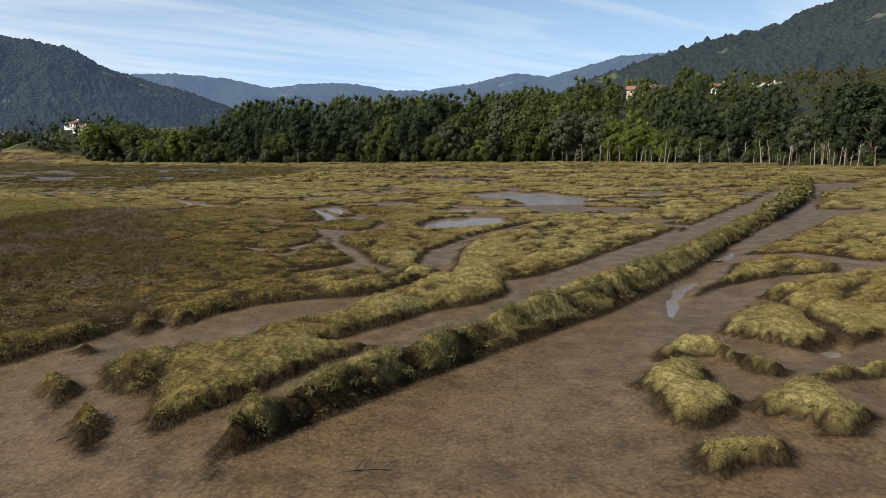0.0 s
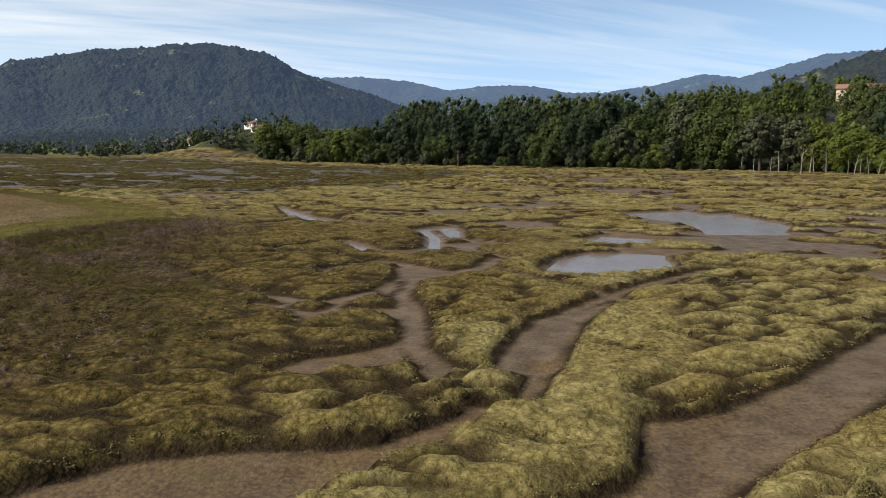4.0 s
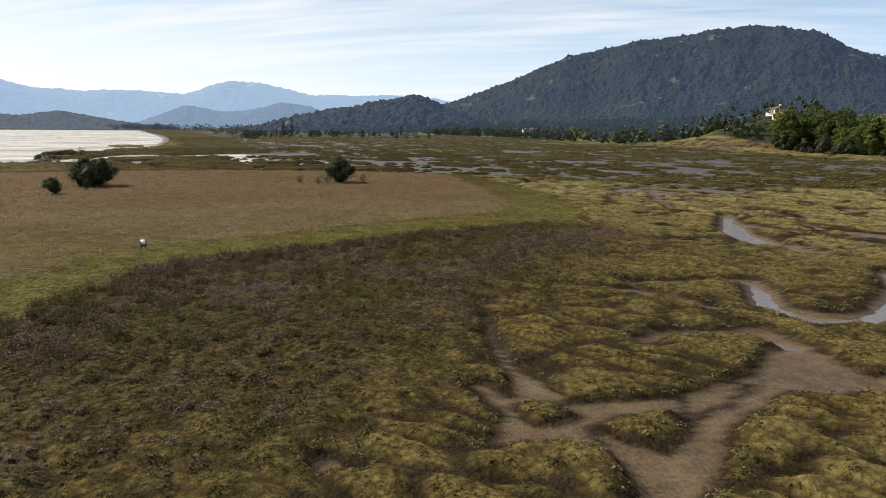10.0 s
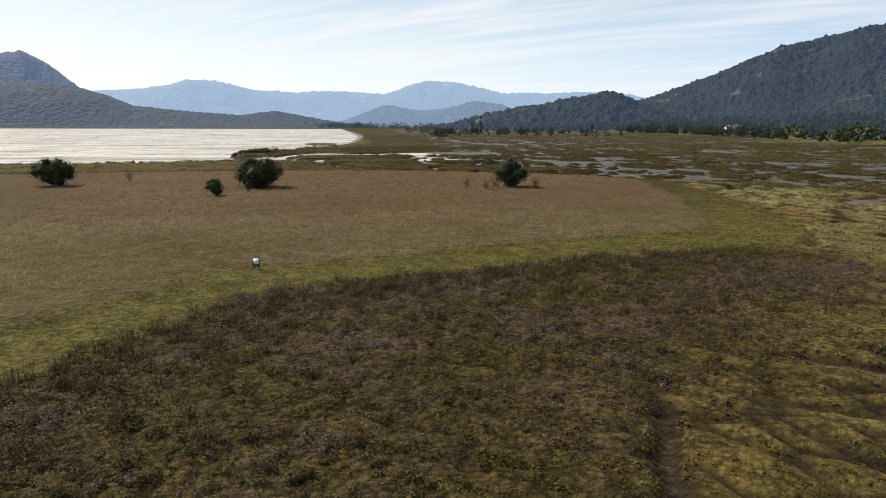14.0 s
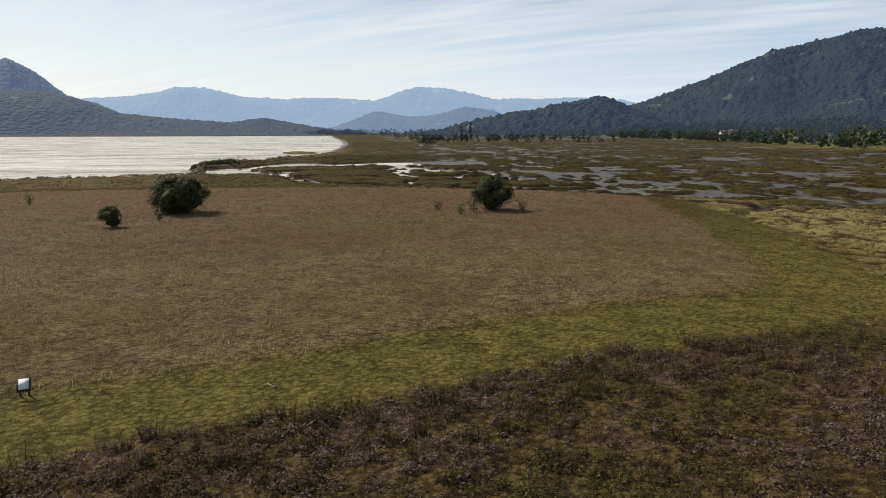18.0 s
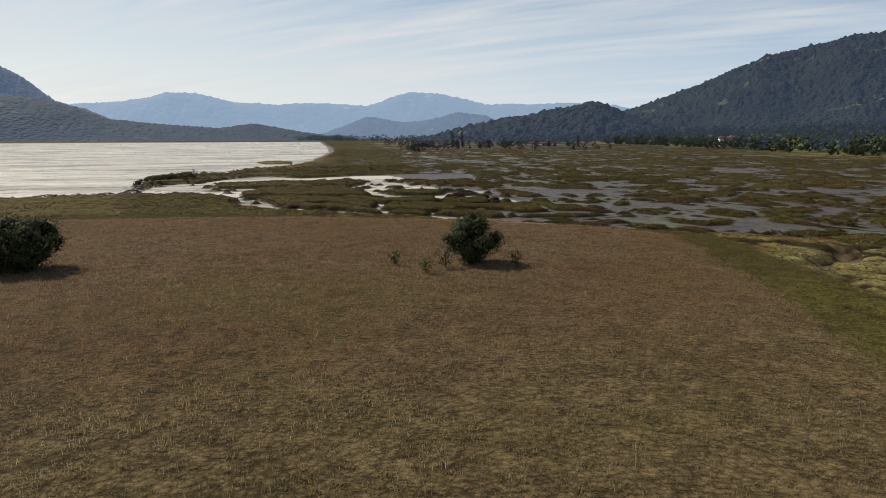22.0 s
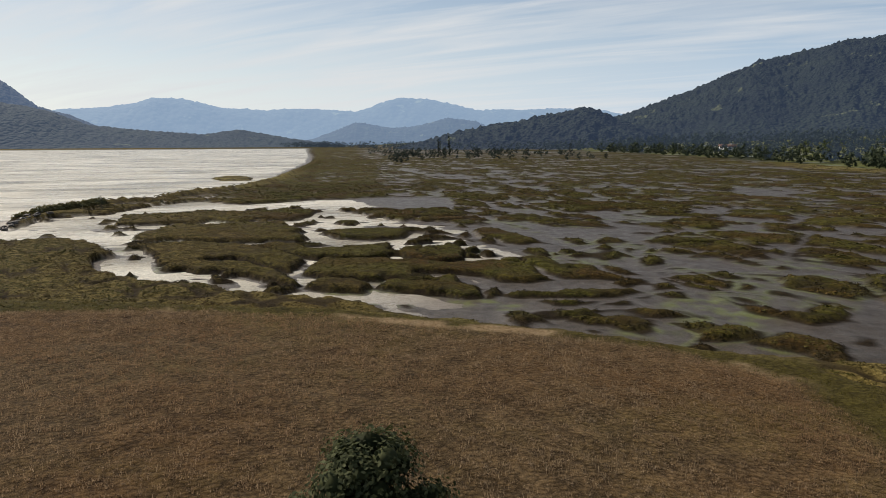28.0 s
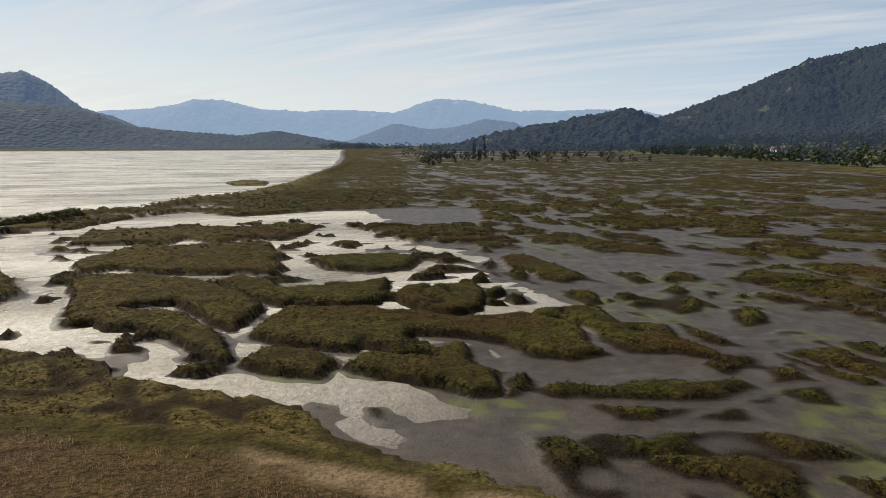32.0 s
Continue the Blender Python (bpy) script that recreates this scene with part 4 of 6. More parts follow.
def plan(x, y):
    """Plant cover (metres inside the turf, minus on mud) and the zones at points of the plan."""
    amp = 0.4 + 0.8 * smooth(60, 110, y)
    ux = x + amp * (fbm(x / 3.1, y / 3.1, 3, 3) - 0.5) + 0.34 * (fbm(x / 0.9, y / 0.9, 5, 2) - 0.5)
    uy = y + amp * (fbm(x / 3.1, y / 3.1, 13, 3) - 0.5) + 0.34 * (fbm(x / 0.9, y / 0.9, 15, 2) - 0.5)
    meadow = smooth(0.8, -1.5, sd_poly(ux, uy, MEADOW))
    strip = smooth(0.8, -1.2, sd_poly(ux, uy, STRIP))
    heath = smooth(5.5, -4.0, sd_poly(ux, uy, HEATH) + 9 * (fbm(x / 9, y / 9, 87, 3) - 0.5)) * (1 - strip)
    d = np.full(x.shape, 5.0)
    # winding furrows across the open marsh
    open_marsh = smooth(55, 80, y + 0.25 * x) * (1 - smooth(0.5, -3.0, sd_poly(ux, uy, STRIP))) * (1 - heath)
    n1 = fbm(ux / 17 + 0.15 * uy / 9, uy / 8.5, 21, 3)
    furrow = (np.abs(n1 - 0.5) - 0.024 - 0.03 * smooth(90, 160, y) - 0.05 * smooth(0.5, 0.66, fbm(x / 40, y / 40, 27, 2))) * 22
    d = np.where(open_marsh > 0.3, np.minimum(d, furrow + 6 * (1 - open_marsh)), d)
    n5 = fbm(ux / 36, uy / 13, 29, 3)
    lanes = (np.abs(n5 - 0.5) - 0.045) * 32 + 5 * (1 - open_marsh * smooth(105, 140, y))
    d = np.minimum(d, lanes)
    # long low ledges with dark runnels between, farther apart with the distance from the levee
    cracked = smooth(34, 44, y) * np.maximum(smooth(-12, -3, x), smooth(84, 112, y)) * (1 - heath) * smooth(-130, -100, x - 0.2 * y)
    yy = np.maximum(uy + 0.10 * ux + 0.06 * (y + 30) * (fbm(x / 15, y / 11, 23, 3) - 0.5) * 2.2, 20)
    phase = 15 * np.log(yy)
    gap = np.abs(phase - np.round(phase)) * yy / 15
    gate = smooth(0.40, 0.56, fbm(ux / (5 + 0.06 * yy), uy / (2.5 + 0.03 * yy), 24, 2))
    crack = gap - (0.05 + 0.0042 * yy) * gate + 0.3 * (1 - gate) + 3 * (1 - cracked)
    d = np.where(cracked > 0.2, np.minimum(d, np.maximum(crack, -0.5)), d)
    # the broken tidal marsh
    td = sd_poly(ux, uy, TIDAL)
    n3 = fbm(ux / 34, uy / 34, 39, 2)
    run = fbm((0.39 * ux + 0.92 * uy) / 13, (0.39 * uy - 0.92 * ux) / 4.6, 47, 3)
    side = fbm((0.39 * ux + 0.92 * uy) / 7, (0.39 * uy - 0.92 * ux) / 8, 49, 2)
    wide = 0.010 + 0.055 * smooth(0.5, 0.68, n3) * (1 - 0.75 * smooth(-330, -480, x - 0.6 * y))
    wide = wide + 0.03 * smooth(-235, -300, x) * smooth(0.42, 0.58, fbm(x / 50, y / 22, 53, 2))
    runnels = np.minimum((np.abs(run - 0.5) - wide) * 19, (np.abs(side - 0.5) - 0.018) * 24)
    runnels = np.minimum(runnels, sd_poly(ux, uy, OPEN_FLAT))
    tx, ty = x + 0.5 * (ux - x), y + 0.5 * (uy - y)
    isl = np.full(x.shape, -4.0)
    for key, pts in TIDAL_ISLETS.items():
        one = -sd_poly(tx, ty, pts) + 0.02 + 0.5 * (fbm(x / 1.1, y / 1.1, 117, 2) - 0.5)
        if key in ("tidal_q", "tidal_t"):
            one = np.minimum(one, (np.abs(run - 0.5) - 0.014) * 19)
        isl = np.maximum(isl, one)
    small = (fbm(ux / 3.3, uy / 3.3, 45, 2) - 0.75) * 7
    traced = sd_poly(x, y, TRACED)
    t_d = np.where(traced < 0, np.maximum(isl, np.minimum(small, 0.4)), np.maximum(np.maximum(runnels, isl), -3))
    d = np.where(td < 0, np.minimum(d, np.maximum(t_d, td)), d)
    lag = sd_poly(ux, uy, LAGOON, 30)
    d = np.minimum(d, lag)
    open_up = 0.1 * smooth(45, 55, y) * smooth(-90, -70, x)
    for pts in FLATS.values():
        d = np.minimum(d, sd_poly(ux, uy, pts) - open_up)
    for pts in CREEKS.values():
        d = np.minimum(d, sd_line(ux, uy, pts) - 0.14 - open_up)
    for key, pts in ISLETS.items():
        d = np.maximum(d, -sd_poly(ux, uy, pts) - (0.4 if key[:2] == "e_" else 0.05))
    lev = -sd_line(ux, uy, LEVEE)
    spit = -sd_line(ux, uy, SPIT)
    d = np.maximum(d, np.maximum(lev, spit))
    deep = np.full(x.shape, 5.0)
    for k in ("meander", "blue_creek", "far_creek", "mid_creek"):
        deep = np.minimum(deep, sd_line(ux, uy, CREEKS[k]) + 0.25)
    for k in ("mirror_pool", "round_pool", "far_flat", "rain_pool", "far_flat_b"):
        deep = np.minimum(deep, sd_poly(ux, uy, FLATS[k]) + 0.3)
    deep = np.minimum(deep, sd_line(ux, uy, POOL_STRIP))
    for px, py, pr in POOLS:
        deep = np.minimum(deep, np.hypot(ux - px, uy - py) - pr)
    return d, meadow, strip, heath, lag, lev, spit, td, deep


def land(x, y):
    """Height of the ground and its zones."""
    d, meadow, strip, heath, lag, lev, spit, td, deep = plan(x, y)
    tidal = np.maximum(smooth(4, -4, td), smooth(-330, -460, x))
    veg = smooth(0.08, 0.2, d)
    rough = fbm(x / 1.7, y / 1.7, 51, 3) - 0.5
    shallow = smooth(44, 52, y) * smooth(-100, -80, x) * (1 - tidal) * (1 - 0.6 * smooth(132, 145, y))
    top = 0.30 * rough + 0.12 * heath + 0.2 * strip + 0.35 * meadow + 0.55 * smooth(0, 0.3, lev) + 0.7 * smooth(0, 1, spit)
    top = top * np.where(meadow > 0.5, 0.7, 1.0) + 0.24 * (1 - 0.55 * shallow) * smooth(0.05, 0.9, d) 
    top = top - (0.28 + 0.07 * smooth(0.5, -0.1, d)) * smooth(2, -4, td) * (1 - smooth(0.0, 0.5, spit))
    near_mud = (1 - smooth(44, 54, y)) * smooth(-100, -80, x)
    mud = -0.60 + 0.37 * shallow + 0.24 * near_mud + 0.12 * tidal - 0.22 * smooth(2, -3, sd_poly(x, y, OPEN_FLAT)) * smooth(-226, -250, x) * smooth(104, 88, y) - (0.16 - 0.08 * shallow) * smooth(0.2, 2.2, -d) + (0.10 + 0.14 * tidal) * (fbm(x / 6, y / 6, 61, 4) - 0.5) + 0.05 * rough - 0.30 * tidal * smooth(-116, -136, x + 0.9 * (y - 95)) * (1 - smooth(122, 138, y)) - 0.24 * smooth(0.2, -0.5, deep)
    # rounded ledges of turf; dark soil and painted shade mark the creases between
    gap = np.full(x.shape, 3.0)
    bare = (meadow < 0.5) & (strip < 0.5) & (d > -0.3)
    wx1, wy1 = x + 1.6 * (fbm(x / 3.5, y / 3.5, 101, 3) - 0.5), y + 1.6 * (fbm(x / 3.5, y / 3.5, 103, 3) - 0.5)
    for pick, long, wide, grow in (((y > 20) & (y < 96) & (x > -34) & (x < 66) & bare, 3.6, 1.5, 1.0), ((((y >= 96) & (y < 330)) | (x <= -34)) & (x > -420) & (x < 110) & (y < 420) & (y > 60) & bare, 7.0, 3.0, 1.9)):
        k = np.where(pick)[0]
        gap[k] = ledges(wx1[k], wy1[k], long, wide, 107) / grow
    some = (1 - 0.5 * tidal) * smooth(0.36, 0.52, fbm(x / 8, y / 8, 109, 2)) * (1 - meadow) * (1 - strip) * (1 - 0.85 * heath)
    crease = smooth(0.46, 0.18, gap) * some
    top = top + some * (0.34 - 0.12 * tidal - 0.12 * smooth(-4, -12, x)) * (smooth(0.0, 0.7, gap) - 0.7)
    cushion = (fbm(x / 0.75, y / 0.75, 57, 2) - 0.5) * (0.4 - 0.14 * shallow - 0.24 * tidal) * (1 - 0.7 * np.maximum(meadow, strip))
    top = top + cushion
    z = mud + (top - mud) * smooth(-0.12, 0.12, d)
    veg = veg * (1 - 0.95 * crease)
    z = z - 0.55 * smooth(0, 14, -lag)
    # rising ground behind the woods
    up = np.maximum(y - shore_y(x, WOOD_EDGE), 0) * (x > -330) + np.maximum(y - shore_y(x, TREE_EDGE), 0) * (x <= -330)
    rise = np.where(x > -330, 17 * smooth(5, 90, up) * (1 - 0.75 * smooth(-120, -190, x)) + 14 * smooth(60, 230, up) * smooth(-40, 120, x), 0)
    rise = rise + 15 * np.exp(-((x + 229) ** 2 + (y - 414) ** 2) / 45 ** 2)
    rise = rise + 10 * smooth(0, 260, up) + 40 * smooth(200, 1200, up)
    z = z + rise
    weed = tidal * smooth(-1.1, -0.5, d) * smooth(0.3, 0.0, d) * smooth(0.5, 0.6, fbm(x / 12, y / 12, 97, 2))
    for wx_, wy_, wr in WEED_SPOTS:
        weed = np.maximum(weed, smooth(1.3, 0.7, np.hypot(x - wx_, (y - wy_) * 0.7) / wr))
    woods = smooth(1, 7, up)
    fields = woods * smooth(-190, -260, x)
    # where bank mud darkens, with painted shade in the turf creases
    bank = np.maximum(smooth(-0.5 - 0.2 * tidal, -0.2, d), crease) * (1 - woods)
    wet = (1 - veg) * smooth(0.05, 0.6, -d)
    rim = sd_poly(x, y, MEADOW)
    sand = smooth(1.5, 0.5, np.abs(rim - 0.2)) * smooth(0.44, 0.56, fbm(x / 6, y / 6, 113, 3)) * smooth(-108, -116, x) * smooth(84, 88, y)
    return z, veg, meadow, strip, heath, wet, d, lag, lev, spit, td, up, tidal, weed, woods, fields, bank, sand


def steps(*spans):
    out = []
    for a, b, s in spans:
        out.append(np.arange(a, b, s))
    out.append(np.array([spans[-1][1]]))
    return np.concatenate(out)


def graded(start, end, first, grow, most=1e9):
    out, v, s = [], start, first
    sign = 1 if end > start else -1
    while (v - end) * sign < 0:
        out.append(v)
        s = min(s * grow, most)
        v += s * sign
    out.append(end)
    return np.array(out)


def mesh_from(name, co, faces, material, smooth_shade=False):
    me = bpy.data.meshes.new(name)
    co = np.ascontiguousarray(co, dtype=np.float32)
    faces = np.ascontiguousarray(faces, dtype=np.int32)
    n, k = faces.shape
    me.vertices.add(len(co))
    me.vertices.foreach_set("co", co.ravel())
    me.loops.add(n * k)
    me.loops.foreach_set("vertex_index", faces.ravel())
    me.polygons.add(n)
    me.polygons.foreach_set("loop_start", np.arange(0, n * k, k, dtype=np.int32))
    me.polygons.foreach_set("loop_total", np.full(n, k, dtype=np.int32))
    if smooth_shade:
        me.polygons.foreach_set("use_smooth", np.ones(n, dtype=bool))
    me.update(calc_edges=True)
    me.materials.append(material)
    return me


def grid_faces(nx, ny):
    i, j = np.meshgrid(np.arange(nx - 1), np.arange(ny - 1), indexing="ij")
    a = (i * ny + j).ravel()
    return np.stack([a, a + ny, a + ny + 1, a + 1], 1)


# ---- ground and water ----
gx = np.concatenate([graded(-643, -4700, 3, 1.1)[::-1], graded(-261.2, -640, 1.3, 1.03, 2.6)[::-1], steps((-260, 64, 1.2)), graded(65.4, 2500, 1.4, 1.1)])
gy = np.concatenate([graded(11.8, -2500, 1.3, 1.12)[::-1], steps((13, 325, 1.2)), graded(326.3, 430, 1.3, 1.03), graded(434, 4700, 3.2, 1.1)])
PATCHES = [(-50, 42, 13, 62, 4), (-60, 42, 62, 130, 3), (-180, -104, 62, 142, 4), (-104, 60, 130, 215, 2), (-259, -180, 58, 200, 2), (-180, -104, 142, 215, 2), (-104, -60, 95, 130, 2)]
co_all, fa_all = [], []
GX, GY = np.meshgrid(gx, gy, indexing="ij")
x0, y0 = GX.ravel(), GY.ravel()
base = land(x0, y0)
base_z = base[0].reshape(GX.shape)
taken = np.zeros((len(gx) - 1, len(gy) - 1), bool)
pieces = [(x0, y0, base)]
offset = len(x0)
for xa, xb, ya, yb, n in PATCHES:
    ia, ib, ja, jb = [int(np.abs(a - v).argmin()) for a, v in ((gx, xa), (gx, xb), (gy, ya), (gy, yb))]
    taken[ia:ib, ja:jb] = True
    fx = np.interp(np.arange((ib - ia) * n + 1) / n, np.arange(ib - ia + 1), gx[ia:ib + 1])
    fy = np.interp(np.arange((jb - ja) * n + 1) / n, np.arange(jb - ja + 1), gy[ja:jb + 1])
    PX, PY = np.meshgrid(fx, fy, indexing="ij")
    vals = land(PX.ravel(), PY.ravel())
    pz = vals[0].reshape(PX.shape)
    pz[0], pz[-1] = np.interp(fy, gy, base_z[ia]), np.interp(fy, gy, base_z[ib])
    pz[:, 0], pz[:, -1] = np.interp(fx, gx, base_z[:, ja]), np.interp(fx, gx, base_z[:, jb])
    pieces.append((PX.ravel(), PY.ravel(), (pz.ravel(),) + tuple(vals[1:])))
    fa_all.append(grid_faces(len(fx), len(fy)) + offset)
    offset += PX.size
fa_all.insert(0, grid_faces(len(gx), len(gy))[~taken.ravel()])
column = lambda k: np.concatenate([p[2][k] for p in pieces])
co_all = np.stack([np.concatenate([p[0] for p in pieces]), np.concatenate([p[1] for p in pieces]), column(0)], 1)
ground_mesh = mesh_from("ground", co_all, np.concatenate(fa_all), M_GROUND, True)
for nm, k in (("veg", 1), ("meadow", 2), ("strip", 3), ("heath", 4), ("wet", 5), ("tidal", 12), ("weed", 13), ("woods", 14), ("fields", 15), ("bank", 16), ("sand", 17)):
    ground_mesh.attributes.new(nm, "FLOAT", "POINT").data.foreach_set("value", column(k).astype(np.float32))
ground = tagged(new("ground", ground_mesh), "flat salt marsh of olive turf and wet brown mud", "ground", kind="structure")

wx = np.concatenate([graded(-60, -4700, 10, 1.15)[::-1], graded(-49, 900, 10, 1.15)])
wy = np.concatenate([graded(60, -2400, 10, 1.15)[::-1], graded(71, 420, 10, 1.15)])
WX, WY = np.meshgrid(wx, wy, indexing="ij")
water = new("water", mesh_from("water", np.stack([WX.ravel(), WY.ravel(), np.full(WX.size, -0.80)], 1), grid_faces(len(wx), len(wy)), M_WATER))
ux_, uy_ = np.meshgrid(np.linspace(-84, 70, 12), np.linspace(53, 134, 8), indexing="ij")
lx_, ly_ = np.meshgrid(np.linspace(-40, 70, 9), np.linspace(12, 53, 5), indexing="ij")
low_pools = new("water_low_pools", mesh_from("water_low_pools", np.stack([lx_.ravel(), ly_.ravel(), np.full(lx_.size, -0.60)], 1), grid_faces(9, 5), M_WATER))
tagged(low_pools, "still shallow water left on the mudflat beside the levee", "water", kind="structure")
pools = new("water_pools", mesh_from("water_pools", np.stack([ux_.ravel(), uy_.ravel(), np.full(ux_.size, -0.40)], 1), grid_faces(12, 8), M_WATER))
tagged(pools, "still brown water left in the upper creeks and pools", "water", kind="structure")
tagged(water, "shallow tidal water in the lagoon and creeks", "water", kind="structure")


# ---- plants that nobody could count ----
rng = np.random.default_rng(7)


def scatter(x_lo, x_hi, y_lo, y_hi, per_m2, keep):
    n = int((x_hi - x_lo) * (y_hi - y_lo) * per_m2)
    x, y = rng.uniform(x_lo, x_hi, n), rng.uniform(y_lo, y_hi, n)
    z, veg, meadow, strip, heath, wet, d, lag, lev, spit, td, up, tidal, weed, woods, fields, bank, sand = land(x, y)
    k = keep(x, y, z, veg, meadow, strip, heath, d, lev, spit, td, up)
    k = rng.random(n) < k * (1 - 0.9 * sand)
    return x[k], y[k], z[k], lev[k], d[k]


def tufts(x, y, z, radius, height, leaves, leaf):
    """Cushions of small leaves that lie on a dome."""
    n = len(x)
    a = rng.uniform(0, 2 * np.pi, (n, leaves))
    q = np.sqrt(rng.random((n, leaves)))
    dome = np.sqrt(np.maximum(0.02, 1 - q * q))
    k = rng.uniform(0.75, 1.1, (n, leaves))
    rim = radius[:, None] * q * k
    c = np.stack([x[:, None] + rim * np.cos(a), y[:, None] + rim * np.sin(a), z[:, None] + height[:, None] * dome * k], -1)
    nrm = np.stack([q * np.cos(a), q * np.sin(a), dome + 0.3], -1) + rng.normal(scale=0.28, size=(n, leaves, 3))
    nrm /= np.linalg.norm(nrm, axis=-1)[..., None]
    t1 = np.cross(nrm, rng.normal(size=(n, leaves, 3)))
    t1 /= np.linalg.norm(t1, axis=-1)[..., None]
    t2 = np.cross(nrm, t1)
    s = leaf * rng.uniform(0.6, 1.5, (n, leaves, 1))
    co = np.stack([c - t1 * s - t2 * s * 0.6, c + t1 * s - t2 * s * 0.6, c + t2 * s * 1.2], 2).reshape(-1, 3)
    return co, np.arange(len(co)).reshape(-1, 3)


def blades(x, y, z, radius, height, leaves, width):
    """Grass tufts of narrow leaning blades."""
    n = len(x)
    a, b = rng.uniform(0, 2 * np.pi, (n, leaves)), rng.uniform(0, 2 * np.pi, (n, leaves))
    r = radius[:, None] * np.sqrt(rng.random((n, leaves)))
    px, py = x[:, None] + r * np.cos(a), y[:, None] + r * np.sin(a)
    h = height[:, None] * rng.uniform(0.5, 1.15, (n, leaves))
    lean = h * rng.uniform(0.05, 0.45, (n, leaves))
    w = width * rng.uniform(0.6, 1.4, (n, leaves))
    tip = np.stack([px + lean * np.cos(a), py + lean * np.sin(a), z[:, None] + h], -1)
    p1 = np.stack([px + w * np.cos(b), py + w * np.sin(b), z[:, None] + 0 * h], -1)
    p2 = np.stack([px - w * np.cos(b), py - w * np.sin(b), z[:, None] + 0 * h], -1)
    co = np.stack([p1, p2, tip], 2).reshape(-1, 3)
    return co, np.arange(len(co)).reshape(-1, 3)


def plant_stuff(name, label, material, parts):
    co = np.concatenate([p[0] for p in parts])
    off = np.cumsum([0] + [len(p[0]) for p in parts[:-1]])
    fa = np.concatenate([p[1] + o for p, o in zip(parts, off)])
    return tagged(new(name, mesh_from(name, co, fa, material)), label, "plants", kind="stuff")


def marsh_keep(x, y, z, veg, meadow, strip, heath, d, lev, spit, td, up):
    return (d > 0.22) * (veg > 0.7) * (meadow < 0.2) * (strip < 0.4) * (1 - 0.8 * heath) * (lev < 0.1) * (up <= 0) * (0.55 + 0.9 * (fbm(x / 2.2, y / 2.2, 71, 2) - 0.3))


def edge_keep(x, y, z, veg, meadow, strip, heath, d, lev, spit, td, up):
    return (d > 0.12) * (d < 0.42) * (meadow < 0.2) * (strip < 0.4) * (lev < 0.1) * (up <= 0)


near, wild, rusty, edges = [], [], [], []
for box, dens, rad, hgt, lv, leaf, out in (((-26, 26, 14, 50), 13, 0.17, 0.10, 16, 0.019, near), ((-40, 40, 50, 95), 6, 0.22, 0.09, 12, 0.034, near), ((-50, 60, 95, 170), 1.6, 0.36, 0.14, 9, 0.075, near),
                                           ((-205, -108, 62, 135), 7, 0.2, 0.07, 11, 0.045, wild), ((-230, -108, 135, 185), 2.4, 0.34, 0.1, 9, 0.08, wild), ((-320, -205, 70, 200), 1.2, 0.5, 0.12, 8, 0.12, wild), ((-108, -50, 95, 190), 1.6, 0.45, 0.14, 9, 0.09, near), ((26, 60, 14, 50), 5, 0.26, 0.1, 9, 0.05, near)):
    x, y, z, lev, d = scatter(*box, dens, marsh_keep)
    s = rng.uniform(0.6, 1.3, len(x))
    west = (x + 14 * (fbm(x / 8, y / 8, 73, 3) - 0.5) < -9) & (out is near) & (y < 90)
    for pick, goal in ((west, rusty), (~west, out)):
        goal.append(tufts(x[pick], y[pick], z[pick] - 0.03, (rad * s)[pick], (hgt * s)[pick], lv, leaf))
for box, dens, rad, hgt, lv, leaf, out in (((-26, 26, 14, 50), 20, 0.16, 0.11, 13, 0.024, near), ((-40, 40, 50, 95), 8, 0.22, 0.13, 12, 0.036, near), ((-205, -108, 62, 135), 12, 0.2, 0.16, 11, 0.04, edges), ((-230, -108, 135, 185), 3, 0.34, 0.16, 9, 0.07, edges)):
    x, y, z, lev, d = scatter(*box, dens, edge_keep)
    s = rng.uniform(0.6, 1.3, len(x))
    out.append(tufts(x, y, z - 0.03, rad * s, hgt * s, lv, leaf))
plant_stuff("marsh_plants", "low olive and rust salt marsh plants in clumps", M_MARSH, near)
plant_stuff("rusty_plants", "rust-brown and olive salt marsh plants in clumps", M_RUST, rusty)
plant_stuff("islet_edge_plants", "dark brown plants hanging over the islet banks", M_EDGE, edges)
plant_stuff("tidal_plants", "dark olive plants crowding the tidal islets", M_TIDAL, wild)

def bank_keep(x, y, z, veg, meadow, strip, heath, d, lev, spit, td, up):
    return (d > 0.0) * (d < 1.1) * (meadow < 0.2) * (strip < 0.4) * (up <= 0)


# dark tufts along far creeks stand in for the shaded bank sides
parts = []
for box, dens, rad, hgt in (((-120, 110, 165, 320), 0.4, 0.8, 0.5), ((-330, -120, 180, 400), 0.22, 0.9, 0.5), ((-640, -230, 80, 420), 0.17, 1.1, 0.55), ((45, 110, 50, 165), 0.9, 0.6, 0.45), ((-203, -184, -60, 68), 2.0, 0.6, 0.7)):
    x, y, z, lev, d = scatter(*box, dens, bank_keep)
    s = rng.uniform(0.6, 1.4, len(x))
    parts.append(tufts(x, y, z - 0.1, rad * s, hgt * s * 0.5, 10, 0.16))
plant_stuff("bank_plants", "dark olive plants along the far creek banks", M_FAR_TURF, parts)

